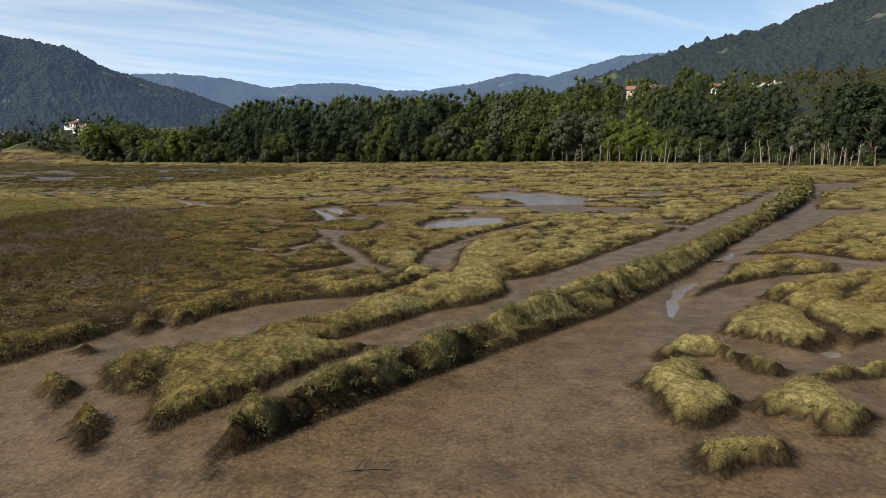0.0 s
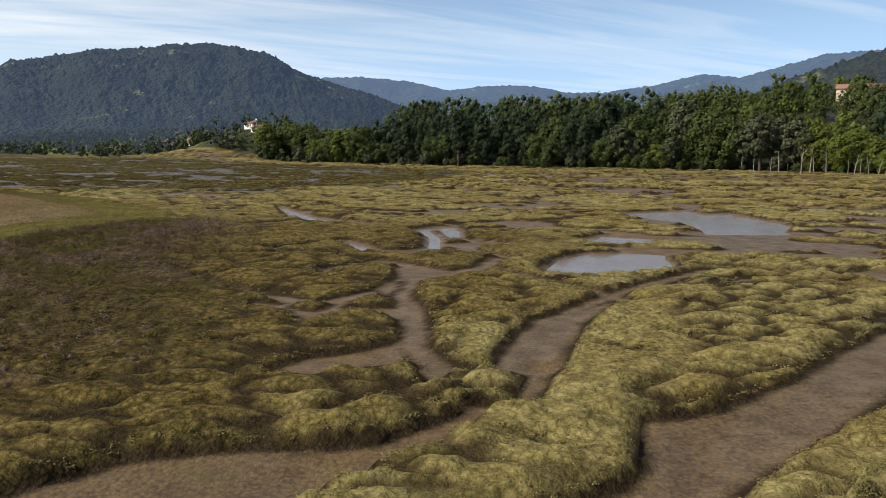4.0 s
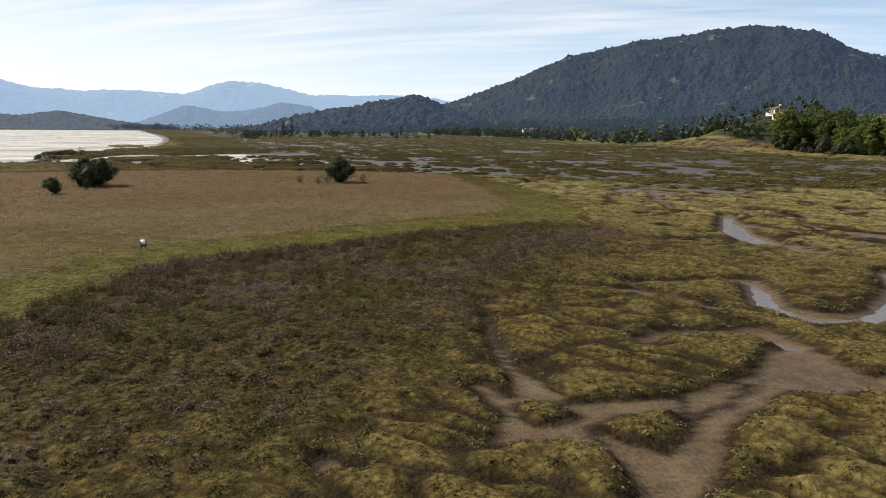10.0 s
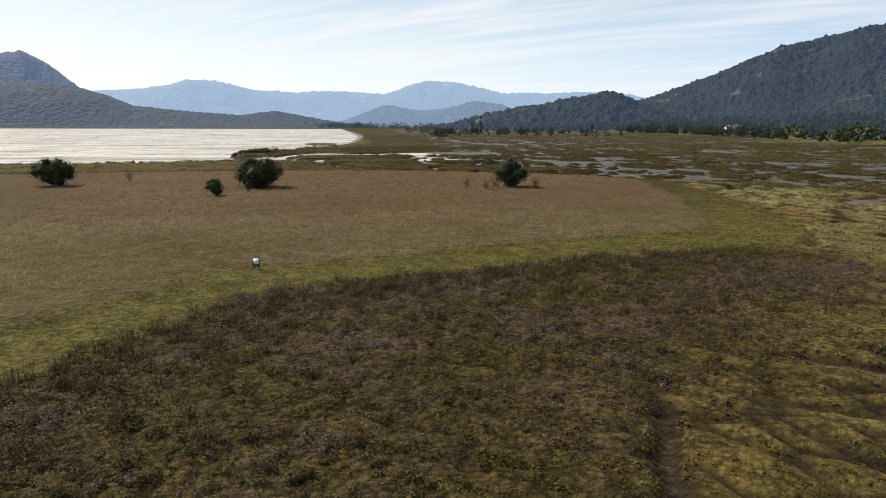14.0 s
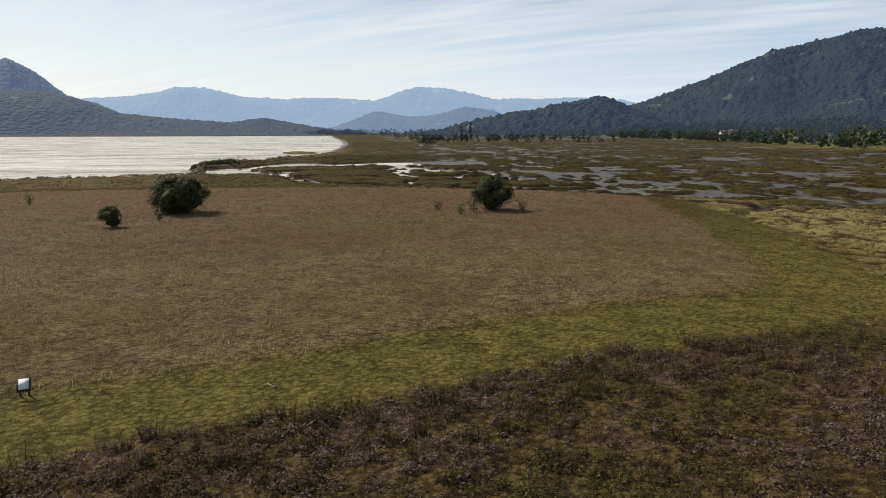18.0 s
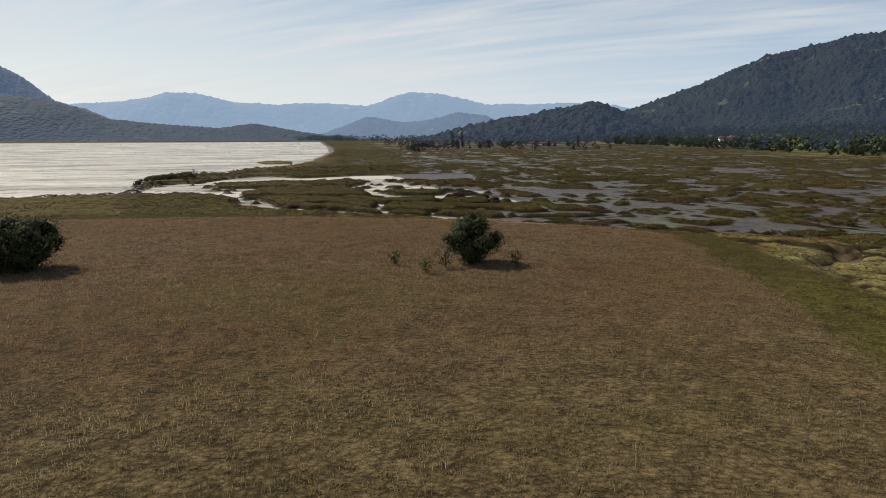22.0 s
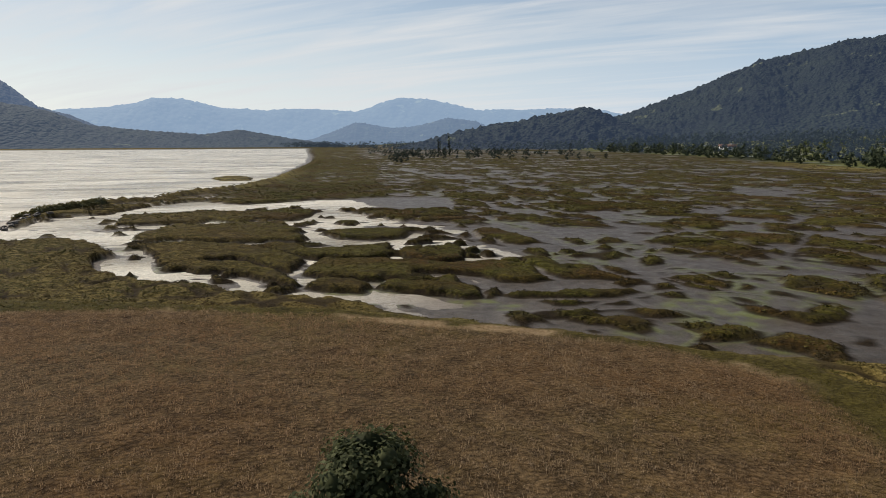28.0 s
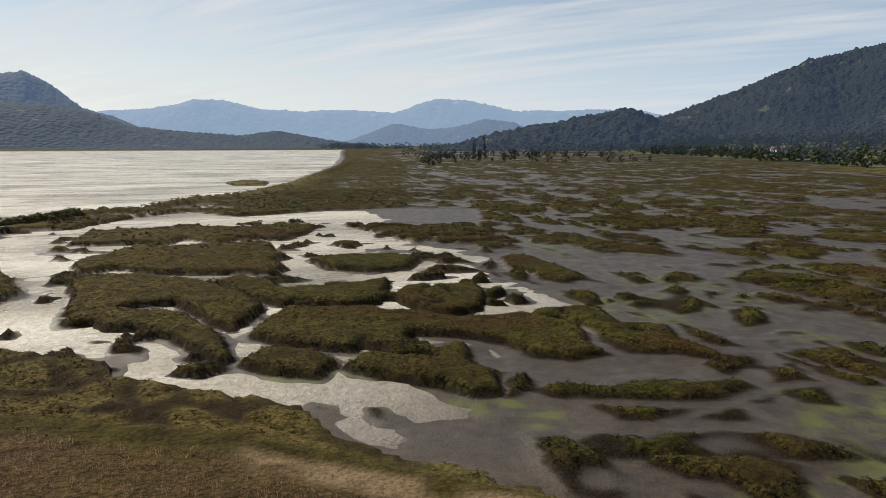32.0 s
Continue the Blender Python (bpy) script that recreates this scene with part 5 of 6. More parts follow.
parts = []
x, y, z, lev, d = scatter(-9, 32, 18, 82, 8, lambda x, y, z, veg, meadow, strip, heath, d, lev, spit, td, up: (lev > -0.1) * (0.3 + 0.6 * smooth(0.35, 0.55, fbm(x / 1.3, y / 1.3, 77, 2))))
s = rng.uniform(0.5, 1.35, len(x))
for k in range(4):
    parts.append(tufts(x + rng.normal(scale=0.05, size=len(x)), y + rng.normal(scale=0.05, size=len(x)), z - 0.04, 0.26 * s * rng.uniform(0.8, 1.15, len(x)), 0.30 * s * rng.uniform(0.75, 1.2, len(x)), 34, 0.022))
parts.append(blades(x, y, z - 0.04, 0.22 * s, 0.36 * s, 8, 0.012))
x, y, z, lev, d = scatter(30, 66, 75, 142, 8, lambda x, y, z, veg, meadow, strip, heath, d, lev, spit, td, up: (lev > 0) * 0.7)
s = rng.uniform(0.6, 1.3, len(x))
parts.append(tufts(x, y, z - 0.05, 0.5 * s, 0.7 * s, 12, 0.2))
x, y, z, lev, d = scatter(-260, -226, 60, 80, 10, lambda x, y, z, veg, meadow, strip, heath, d, lev, spit, td, up: (spit > 0) * 0.6)
s = rng.uniform(0.6, 1.4, len(x))
parts.append(tufts(x, y, z - 0.05, 0.45 * s, 0.5 * s, 12, 0.18))
plant_stuff("levee_shrubs", "grey-green shrubs crowding the top of the mud levee", M_LEVEE, parts)

heath_sets = {"brown": [], "green": [], "mauve": []}
for dens, rad, hgt, leaves, leaf in ((3.6, 0.32, 0.30, 34, 0.034), (6.5, 0.15, 0.16, 14, 0.024)):
    x, y, z, lev, d = scatter(-54, -12, 14, 98, dens, lambda x, y, z, veg, meadow, strip, heath, d, lev, spit, td, up: (d > 0) * (strip < 0.4) * heath * (0.35 + 0.9 * fbm(x / 3, y / 3, 81, 3)))
    s = rng.uniform(0.5, 1.4, len(x)) * (0.6 + 0.8 * fbm(x / 2.5, y / 2.5, 83, 2))
    hue = fbm(x / 4.5, y / 4.5, 85, 3) + rng.normal(scale=0.09, size=len(x))
    for key, pick in (("green", hue > 0.58), ("mauve", hue < 0.40), ("brown", (hue <= 0.58) & (hue >= 0.40))):
        heath_sets[key].append(tufts(x[pick], y[pick], z[pick] - 0.03, rad * s[pick], hgt * s[pick], leaves, leaf))
x, y, z, lev, d = scatter(-52, -26, 20, 84, 1.8, lambda x, y, z, veg, meadow, strip, heath, d, lev, spit, td, up: (strip < 0.4) * smooth(7, 1, np.maximum(sd_poly(x, y, STRIP), 0)) * 0.8 + heath * 0.2)
s = rng.uniform(0.6, 1.4, len(x))
heath_sets["brown"].append(tufts(x, y, z - 0.05, 0.36 * s, 0.46 * s, 46, 0.034))
heath_sets["brown"].append(blades(x, y, z - 0.05, 0.3 * s, 0.62 * s, 16, 0.014))
plant_stuff("heath_plants", "dark brown and olive rush tufts in clumps", M_HEATH, heath_sets["brown"])
plant_stuff("green_heath_plants", "olive green salt marsh shrubs in clumps", M_HEATH_GREEN, heath_sets["green"])
plant_stuff("sea_lavender_plants", "faded mauve sea lavender in clumps", M_HEATH_MAUVE, heath_sets["mauve"])

parts = []
pale = []
for box, dens in (((-150, -50, 34, 118), 6), ((-75, -40, 12, 34), 4), ((-185, -150, 20, 100), 2.5)):
    x, y, z, lev, d = scatter(*box, dens, lambda x, y, z, veg, meadow, strip, heath, d, lev, spit, td, up: (meadow > 0.3) * (0.35 + fbm(x / 2, y / 2, 91, 2)))
    s = rng.uniform(0.5, 1.5, len(x))
    east = x + 30 * (fbm(x / 16, y / 16, 95, 3) - 0.5) + rng.normal(scale=4, size=len(x)) > -81
    for pick, goal in ((east, pale), (~east, parts)):
        goal.append(blades(x[pick], y[pick], z[pick] - 0.02, 0.2 * s[pick], 0.2 * s[pick], 8, 0.014))
        goal.append(tufts(x[pick] + rng.normal(scale=0.2, size=pick.sum()), y[pick], z[pick] - 0.02, 0.15 * s[pick], 0.15 * s[pick], 7, 0.026))
plant_stuff("meadow_grass", "rusty brown meadow grass in low tufts", M_DRY, parts)
plant_stuff("straw_grass", "pale dry meadow grass in low tufts", M_STRAW, pale)

parts = []
x, y, z, lev, d = scatter(-160, -33, 18, 124, 6, lambda x, y, z, veg, meadow, strip, heath, d, lev, spit, td, up: (strip > 0.3) * (meadow < 0.6) * 0.8)
s = rng.uniform(0.5, 1.3, len(x))
parts.append(blades(x, y, z - 0.02, 0.17 * s, 0.14 * s, 8, 0.014))
x, y, z, lev, d = scatter(-198, -120, 10, 90, 3, lambda x, y, z, veg, meadow, strip, heath, d, lev, spit, td, up: (meadow < 0.4) * (d > 0.1) * (td > 0) * (0.3 + fbm(x / 5, y / 5, 93, 2)))
s = rng.uniform(0.5, 1.4, len(x))
shore_mat = tufts(x, y, z - 0.04, 0.28 * s, 0.09 * s, 12, 0.05)
plant_stuff("shore_plants", "dark olive plants between the meadow and the lagoon", M_TIDAL, [shore_mat])
plant_stuff("green_grass", "yellow-green grass in a strip round the meadow", M_GREEN, parts)


# ---- hills ----
def hill(name, ridge, depth, material, label, bump=10.0, across=40, n=260, crown=0.0):
    """A hill along a crest line in the plan, falling to both sides with spurs and gullies."""
    r = np.array(ridge, float)
    first, last = r[0] + (r[0] - r[2]) / np.hypot(*(r[0] - r[2])[:2]) * 0.45 * depth, r[-1] + (r[-1] - r[-3]) / np.hypot(*(r[-1] - r[-3])[:2]) * 0.45 * depth
    first[2], last[2] = -6, -6
    r = np.concatenate([[first], r, [last]])
    s = np.concatenate([[0], np.cumsum(np.hypot(*np.diff(r[:, :2], axis=0).T))])
    t = np.linspace(0, s[-1], n)
    cx, cy, ch = [np.interp(t, s, r[:, k]) for k in range(3)]
    mid = np.array([-60.0, 60.0])
    wx_, wy_ = cx - mid[0], cy - mid[1]
    ln = np.hypot(wx_, wy_)
    ux, uy = wx_ / ln, wy_ / ln
    v = np.concatenate([np.linspace(-1, 0.06, across - 8), np.linspace(0.15, 1, 8)]) if crown else np.linspace(-1, 1, across)
    T, V = np.meshgrid(t, v, indexing="ij")
    X = cx[:, None] + ux[:, None] * V * depth
    Y = cy[:, None] + uy[:, None] * V * depth
    fall = np.cos(np.clip(np.abs(V), 0, 1) * np.pi / 2) ** 1.25
    gully = fbm(T / 160, V * 2.5 + T / 900, 17, 4) - 0.5
    H = ch[:, None] * (fall * (1 + 0.55 * gully * np.abs(V) ** 0.7)) - 3
    H = H + bump * (fbm(T / 22, V * depth / 40, 19, 3) - 0.5) * 0.55 * np.minimum(1, fall * 4)
    if crown:
        # tree crowns stand up from the slope
        H = H + crown * (vnoise(X / 9, Y / 9, 41) ** 2 * 1.2 + 0.7 * vnoise(X / 4.5, Y / 4.5, 43) - 0.7) * (0.5 + fbm(X / 60, Y / 60, 45, 2)) * np.minimum(1, fall * 3)
    else:
        H = H + np.random.default_rng(3).normal(scale=0.0006 * np.hypot(cx, cy).mean(), size=H.shape) * np.minimum(1, fall * 3)
    me = mesh_from(name, np.stack([X.ravel(), Y.ravel(), H.ravel()], 1), grid_faces(n, across), material, True)
    return tagged(new(name, me), label, "hill", kind="structure")


WOODED = dict(dark=(0.014, 0.021, 0.015), light=(0.028, 0.038, 0.022), clear=(0.085, 0.095, 0.048))
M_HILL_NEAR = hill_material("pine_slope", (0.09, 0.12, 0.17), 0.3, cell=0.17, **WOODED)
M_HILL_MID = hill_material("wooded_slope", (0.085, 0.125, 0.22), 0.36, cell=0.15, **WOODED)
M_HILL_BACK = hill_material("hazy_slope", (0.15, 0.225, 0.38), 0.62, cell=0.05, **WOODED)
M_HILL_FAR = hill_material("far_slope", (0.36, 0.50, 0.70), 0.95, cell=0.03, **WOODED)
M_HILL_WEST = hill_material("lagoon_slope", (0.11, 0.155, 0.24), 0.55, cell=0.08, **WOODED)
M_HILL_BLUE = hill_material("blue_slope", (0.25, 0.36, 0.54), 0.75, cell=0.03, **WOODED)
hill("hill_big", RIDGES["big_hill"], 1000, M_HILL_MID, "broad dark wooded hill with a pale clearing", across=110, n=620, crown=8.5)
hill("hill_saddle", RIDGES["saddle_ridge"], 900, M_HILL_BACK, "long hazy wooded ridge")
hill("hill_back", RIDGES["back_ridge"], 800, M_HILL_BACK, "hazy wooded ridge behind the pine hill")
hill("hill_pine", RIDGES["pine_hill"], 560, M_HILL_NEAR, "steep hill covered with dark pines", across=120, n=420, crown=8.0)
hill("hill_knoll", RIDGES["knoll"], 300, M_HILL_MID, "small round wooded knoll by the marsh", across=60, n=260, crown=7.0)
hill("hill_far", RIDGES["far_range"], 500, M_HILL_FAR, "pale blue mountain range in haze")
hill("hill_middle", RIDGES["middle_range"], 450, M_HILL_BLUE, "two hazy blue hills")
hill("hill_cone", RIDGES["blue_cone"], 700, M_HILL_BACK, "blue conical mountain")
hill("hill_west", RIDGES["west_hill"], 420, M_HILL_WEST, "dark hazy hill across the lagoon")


# ---- trees ----
def part(name, me, parent, label=""):
    ob = new(name, me)
    ob.parent = parent
    if label:
        ob["label"] = label
    return ob


def tube(pts, radii, sides=7):
    """A bent tapered tube through points."""
    co, fa = [], []
    pts = [Vector(p) for p in pts]
    for i, (p, r) in enumerate(zip(pts, radii)):
        way = (pts[min(i + 1, len(pts) - 1)] - pts[max(i - 1, 0)]).normalized()
        side = way.orthogonal().normalized()
        other = way.cross(side)
        for k in range(sides):
            a = 2 * math.pi * k / sides
            co.append(p + (side * math.cos(a) + other * math.sin(a)) * r)
    for i in range(len(pts) - 1):
        for k in range(sides):
            a, b = i * sides + k, i * sides + (k + 1) % sides
            fa.append((a, b, b + sides, a + sides))
    return np.array([tuple(c) for c in co]), np.array(fa)


def merge(parts):
    co = np.concatenate([p[0] for p in parts])
    off = np.cumsum([0] + [len(p[0]) for p in parts[:-1]])
    return co, np.concatenate([p[1] + o for p, o in zip(parts, off)])


def leaf_cloud(r, centres, radii, per, size, flat=0.75, hubs=None):
    """Leaves lying on the skins of several lobes, with gaps between."""
    cos = []
    hubs = hubs if hubs is not None else [np.mean(centres, 0)] * len(centres)
    for c, rad, hub in zip(centres, radii, hubs):
        v = r.normal(size=(per, 3))
        v /= np.linalg.norm(v, axis=1)[:, None]
        p = np.array(c) + v * rad * r.uniform(0.72, 1.08, (per, 1)) * np.array([1, 1, flat])
        away = p - np.array(hub)
        nrm = 0.35 * v + 0.85 * away / np.linalg.norm(away, axis=1)[:, None] + np.array([0, 0, 0.25]) + r.normal(scale=0.38, size=(per, 3))
        nrm /= np.linalg.norm(nrm, axis=1)[:, None]
        t1 = np.cross(nrm, r.normal(size=(per, 3)))
        t1 /= np.linalg.norm(t1, axis=1)[:, None]
        t2 = np.cross(nrm, t1)
        s = size * r.uniform(0.6, 1.4, (per, 1))
        cos.append(np.stack([p - t1 * s, p + t2 * s * 0.6 - t1 * s * 0.1, p + t1 * s, p - t2 * s * 0.6], 1).reshape(-1, 3))
    co = np.concatenate(cos)
    return co, np.arange(len(co)).reshape(-1, 4)


def hearts(r, centres, radii, share, flat=0.75, ring=7, rows=4):
    """Uneven dark hearts of leaf mass inside the lobes, as four-sided faces."""
    th = np.linspace(0, 2 * np.pi, ring, endpoint=False)
    ph = np.linspace(0.25, np.pi - 0.25, rows)
    unit = np.array([(math.sin(p) * math.cos(t), math.sin(p) * math.sin(t), math.cos(p)) for p in ph for t in th])
    quads = np.array([(i * ring + k, i * ring + (k + 1) % ring, (i + 1) * ring + (k + 1) % ring, (i + 1) * ring + k) for i in range(rows - 1) for k in range(ring)])
    quads = np.concatenate([quads, [(0, 3, 2, 1), (0, ring - 1, 4, 3)]])
    cos, fas = [], []
    for i, (c, rad) in enumerate(zip(centres, radii)):
        cos.append(np.array(c) + unit * rad * share * r.uniform(0.5, 1.3, (len(unit), 1)) * np.array([1, 1, flat]))
        fas.append(quads + i * len(unit))
    return np.concatenate(cos), np.concatenate(fas)


def tree_meshes(kind, seed, height, width, lobes, per, leaf, material, base=0.25, heart=0.5):
    r = np.random.default_rng(seed)
    limbs = []
    top = height * 0.8
    bend = r.normal(scale=0.03 * height, size=2)
    limbs.append(tube([(0, 0, -0.4), (bend[0] * 0.3, bend[1] * 0.3, top * 0.4), (bend[0], bend[1], top)], [0.03 * height, 0.02 * height, 0.006 * height]))
    centres, radii = [], []
    for i in range(lobes):
        h = base + (1 - base) * (i + 0.5) / lobes * 0.92
        a = i * 2.4 + r.uniform(-0.5, 0.5)
        if kind == "pine":
            reach = width * 0.42 * (1.12 - h) * r.uniform(0.7, 1.2)
        elif kind == "poplar":
            reach = width * 0.16 * r.uniform(0.3, 1)
        else:
            reach = width * 0.36 * math.sin(math.pi * min(0.95, max(0.12, (h - base * 0.6) / (1.05 - base * 0.6)))) * r.uniform(0.6, 1.15)
        c = (reach * math.cos(a) + bend[0] * h, reach * math.sin(a) + bend[1] * h, height * h)
        centres.append(c)
        radii.append(width * r.uniform(0.10, 0.20) * (0.75 if kind == "pine" else 0.6 if kind == "poplar" else 1.0))
        limbs.append(tube([(bend[0] * h * 0.6, bend[1] * h * 0.6, height * h * 0.62), tuple(np.array(c) * np.array([0.6, 0.6, 0.85])), c], [0.009 * height, 0.006 * height, 0.002 * height], 5))
    t = merge(limbs)
    c = merge([leaf_cloud(r, centres, radii, per, leaf), hearts(r, centres, radii, heart)])
    return mesh_from(kind + "_trunk", *t, M_BARK, True), mesh_from(kind + "_crown", *c, material)


def ground_z(x, y):
    return float(land(np.array([float(x)]), np.array([float(y)]))[0][0])


def tree_thing(name, meshes, label, category="tree", group=""):
    e = new(name)
    part("trunk", meshes[0], e)
    part("crown", meshes[1], e)
    return tagged(e, label, category, group)


PROTO = {
    "pine_tree": [tree_thing("pine_tree", tree_meshes("pine", 11 + i, 16, 10.5, 36, 96, 0.34, M_LEAF_DARK, base=0.16), "tall dark green pine at the edge of the wood", group="trees of the wood") for i in range(3)],
    "oak_tree": [tree_thing("oak_tree", tree_meshes("oak", 21 + i, 13, 12, 36, 96, 0.34, M_LEAF_MID, base=0.1), "broad mid-green oak at the edge of the wood", group="trees of the wood") for i in range(3)],
    "willow_tree": [tree_thing("willow_tree", tree_meshes("willow", 31 + i, 11.5, 10, 34, 96, 0.3, M_LEAF_LIGHT, base=0.1), "bright yellow-green willow at the edge of the wood", group="trees of the wood") for i in range(2)],
    "grey_tree": [tree_thing("grey_tree", tree_meshes("eucalypt", 41 + i, 16, 10, 32, 96, 0.32, M_LEAF_GREY, base=0.26), "grey-green tree with pale bare lower trunk", group="trees of the wood") for i in range(2)],
    "shrub": [tree_thing("shrub", tree_meshes("shrub", 51 + i, 4, 4.6, 18, 50, 0.2, (M_LEAF_MID, M_LEAF_GREY)[i], base=0.1), "round green shrub at the foot of the wood", "shrub", "shrubs at the wood edge") for i in range(2)],
    "poplar_tree": [tree_thing("poplar_tree", tree_meshes("poplar", 61, 20, 6, 14, 80, 0.4, M_LEAF_DARK, base=0.1), "tall narrow dark poplar on the far shore", group="poplars")],
}
r_t = random.Random(5)
used = set()


def set_tree(kind, x, y, scale=1.0):
    ob = r_t.choice(PROTO[kind])
    m = pose(x, y, ground_z(x, y) - 0.1, 0, 0, r_t.uniform(0, 360))
    s = scale * r_t.choice((0.6, 0.75, 0.85, 0.95, 1.05, 1.2, 1.42)) * r_t.uniform(0.9, 1.1)
    if ob.name not in used:
        used.add(ob.name)
        ob.matrix_world = m @ Matrix.Diagonal((s, s, s * r_t.uniform(0.9, 1.12), 1))
        return ob
    c = copy_thing(ob, m)
    c.scale = (s, s, s * r_t.uniform(0.9, 1.12))
    return c


def edge_y(x):
    return float(shore_y(np.array([x]), WOOD_EDGE)[0])


def front_kinds(x):
    if x < -135:
        return ["oak_tree", "oak_tree", "willow_tree", "shrub"]
    if x < -15:
        return ["pine_tree", "pine_tree", "pine_tree", "oak_tree"] if fbm(np.array([x / 14.0]), np.array([0.5]), 7, 2)[0] > 0.42 else ["oak_tree", "oak_tree", "shrub"]
    if x < 8:
        return ["oak_tree", "oak_tree", "willow_tree", "grey_tree"]
    if x < 44:
        return ["grey_tree", "grey_tree", "grey_tree", "oak_tree"]
    if x < 72:
        return ["willow_tree", "willow_tree", "willow_tree", "oak_tree"]
    return ["oak_tree", "shrub", "grey_tree", "oak_tree"]


x = -192.0
while x < 150:
    y = edge_y(x)
    kinds = front_kinds(x)
    low = 0.62 if x > 78 else 1.0
    set_tree(r_t.choice(kinds), x, y + r_t.uniform(0, 4), low)
    set_tree("pine_tree" if 74 < x < 128 and r_t.random() < 0.8 else r_t.choice(kinds[:2]), x + r_t.uniform(-2, 2), y + r_t.uniform(10, 20), 1.12)
    for _ in range(r_t.choice((1, 1, 2))):
        set_tree("shrub", x + r_t.uniform(-3, 3), y - r_t.uniform(1.0, 3.5), r_t.uniform(0.5, 1.3))
    x += r_t.uniform(4.8, 7.0)


def wood_stuff(name, label, places, seed, material, size=(9, 13), per=34, leaf=0.42, lobes=10, girth=0.3, ring=6, rows=3, heart=0.55):
    """Crowns of a wood that nobody could count."""
    r = np.random.default_rng(seed)
    cs, rs, hs = [], [], []
    spots = np.array(places, float)
    for x, y, z in zip(spots[:, 0], spots[:, 1], land(spots[:, 0], spots[:, 1])[0]):
        h = r.uniform(*size)
        for k in range(lobes):
            q = (k + 0.5) / lobes
            wide = h * girth * math.sin(math.pi * (0.15 + 0.8 * q))
            a = k * 2.4 + r.uniform(-0.6, 0.6)
            cs.append((x + wide * math.cos(a), y + wide * math.sin(a), z + h * (0.1 + 0.8 * q)))
            rs.append(h * r.uniform(0.11, 0.2))
            hs.append((x, y, z + 0.5 * h))
    co, fa = merge([leaf_cloud(r, cs, rs, per, leaf, 0.9, hs), hearts(r, cs, rs, heart, 0.9, ring, rows)])
    return tagged(new(name, mesh_from(name, co, fa, material)), label, "wood", kind="stuff")


def band(n, x_lo, x_hi, d_lo, d_hi, line, seed):
    r = random.Random(seed)
    out = []
    for _ in range(n):
        x = r.uniform(x_lo, x_hi)
        out.append((x, float(shore_y(np.array([x]), line)[0]) + r.uniform(d_lo, d_hi)))
    return out


LINE = TREE_EDGE + WOOD_EDGE[1:]
wood_stuff("wood_dark", "dark pines filling the wood on the slope", band(95, -130, 0, 18, 80, WOOD_EDGE, 1) + band(60, 74, 135, 16, 75, WOOD_EDGE, 11), 1, M_LEAF_DARK, (9, 20))
wood_stuff("wood_green", "green broadleaf crowns filling the wood on the slope", band(90, -140, 0, 55, 140, WOOD_EDGE, 2) + band(150, 0, 120, 18, 175, WOOD_EDGE, 12), 2, M_LEAF_MID, (7, 17))
wood_stuff("wood_light", "yellow-green crowns scattered over the slope", band(22, 40, 74, 8, 50, WOOD_EDGE, 3) + band(45, -60, 90, 60, 190, WOOD_EDGE, 13), 3, M_LEAF_LIGHT, (7, 14))
wood_stuff("wood_olive", "olive brown scrub on the open slope", band(190, 125, 235, 6, 200, WOOD_EDGE, 14), 7, M_LEAF_OLIVE, (3, 6.5), 18, 0.36, 6)
wood_stuff("far_trees", "green trees and hedges along the far edge of the marsh", band(200, -900, -200, 0, 50, LINE, 4), 4, M_LEAF_HAZY, (4, 13), 30, 0.45, 7, 0.36)
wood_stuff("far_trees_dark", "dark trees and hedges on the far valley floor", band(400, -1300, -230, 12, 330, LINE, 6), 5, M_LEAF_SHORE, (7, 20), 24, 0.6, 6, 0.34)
wood_stuff("far_trees_light", "light green trees and garden hedges on the far valley floor", band(90, -700, -210, 5, 260, LINE, 15), 8, M_LEAF_FIELD, (4, 10), 24, 0.45, 7, 0.36)
r_f = random.Random(77)
farm = [(-229 + (14 + 46 * r_f.random()) * math.cos(a), 412 + (12 + 40 * r_f.random()) * math.sin(a)) for a in (r_f.uniform(0, 6.28) for _ in range(70))]
wood_stuff("farm_trees", "green orchard trees and hedges round the white farmhouses", [p for p in farm if not (-258 < p[0] < -185 and p[1] < 409)], 18, M_LEAF_MID, (3.5, 8), 30, 0.36, 7, 0.36)
FAR_SHORE = [(-2400, 300), (-2029, 378), (-1800, 423), (-1459, 498), (-1211, 568), (-1084, 640), (-939, 665)]
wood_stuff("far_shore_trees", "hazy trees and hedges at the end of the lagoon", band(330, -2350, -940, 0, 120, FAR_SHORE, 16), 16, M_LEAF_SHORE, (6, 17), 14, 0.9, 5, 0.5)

# ---- bushes on the meadow ----
def bush(x, y, h, w, seed, label, material=None, per=300, lobes=16, leaf=0.1, heart=0.6):
    ms = tree_meshes("bush", seed, h, w, lobes, per, leaf, material or M_LEAF_BUSH, base=0.12, heart=heart)
    e = tree_thing("bush", ms, label, "bush")
    e.matrix_world = pose(x, y, ground_z(x, y) - 0.05, 0, 0, seed * 40)
    return e


bush(-102.6, 91.5, 3.8, 5.4, 71, "dense dark green round bush on the dry meadow", None, 260, 34, 0.085)
bush(-111.6, 57.4, 3.9, 7.8, 72, "wide dark green bush on the dry meadow", None, 260, 34, 0.1)
bush(-100.8, 51.5, 2.1, 2.6, 73, "small upright olive bush on the dry meadow", M_LEAF_MID, 150, 16, 0.08)
bush(-122.4, 30.6, 3.7, 6.4, 74, "dark green bush at the meadow's edge", None, 200, 26, 0.1)


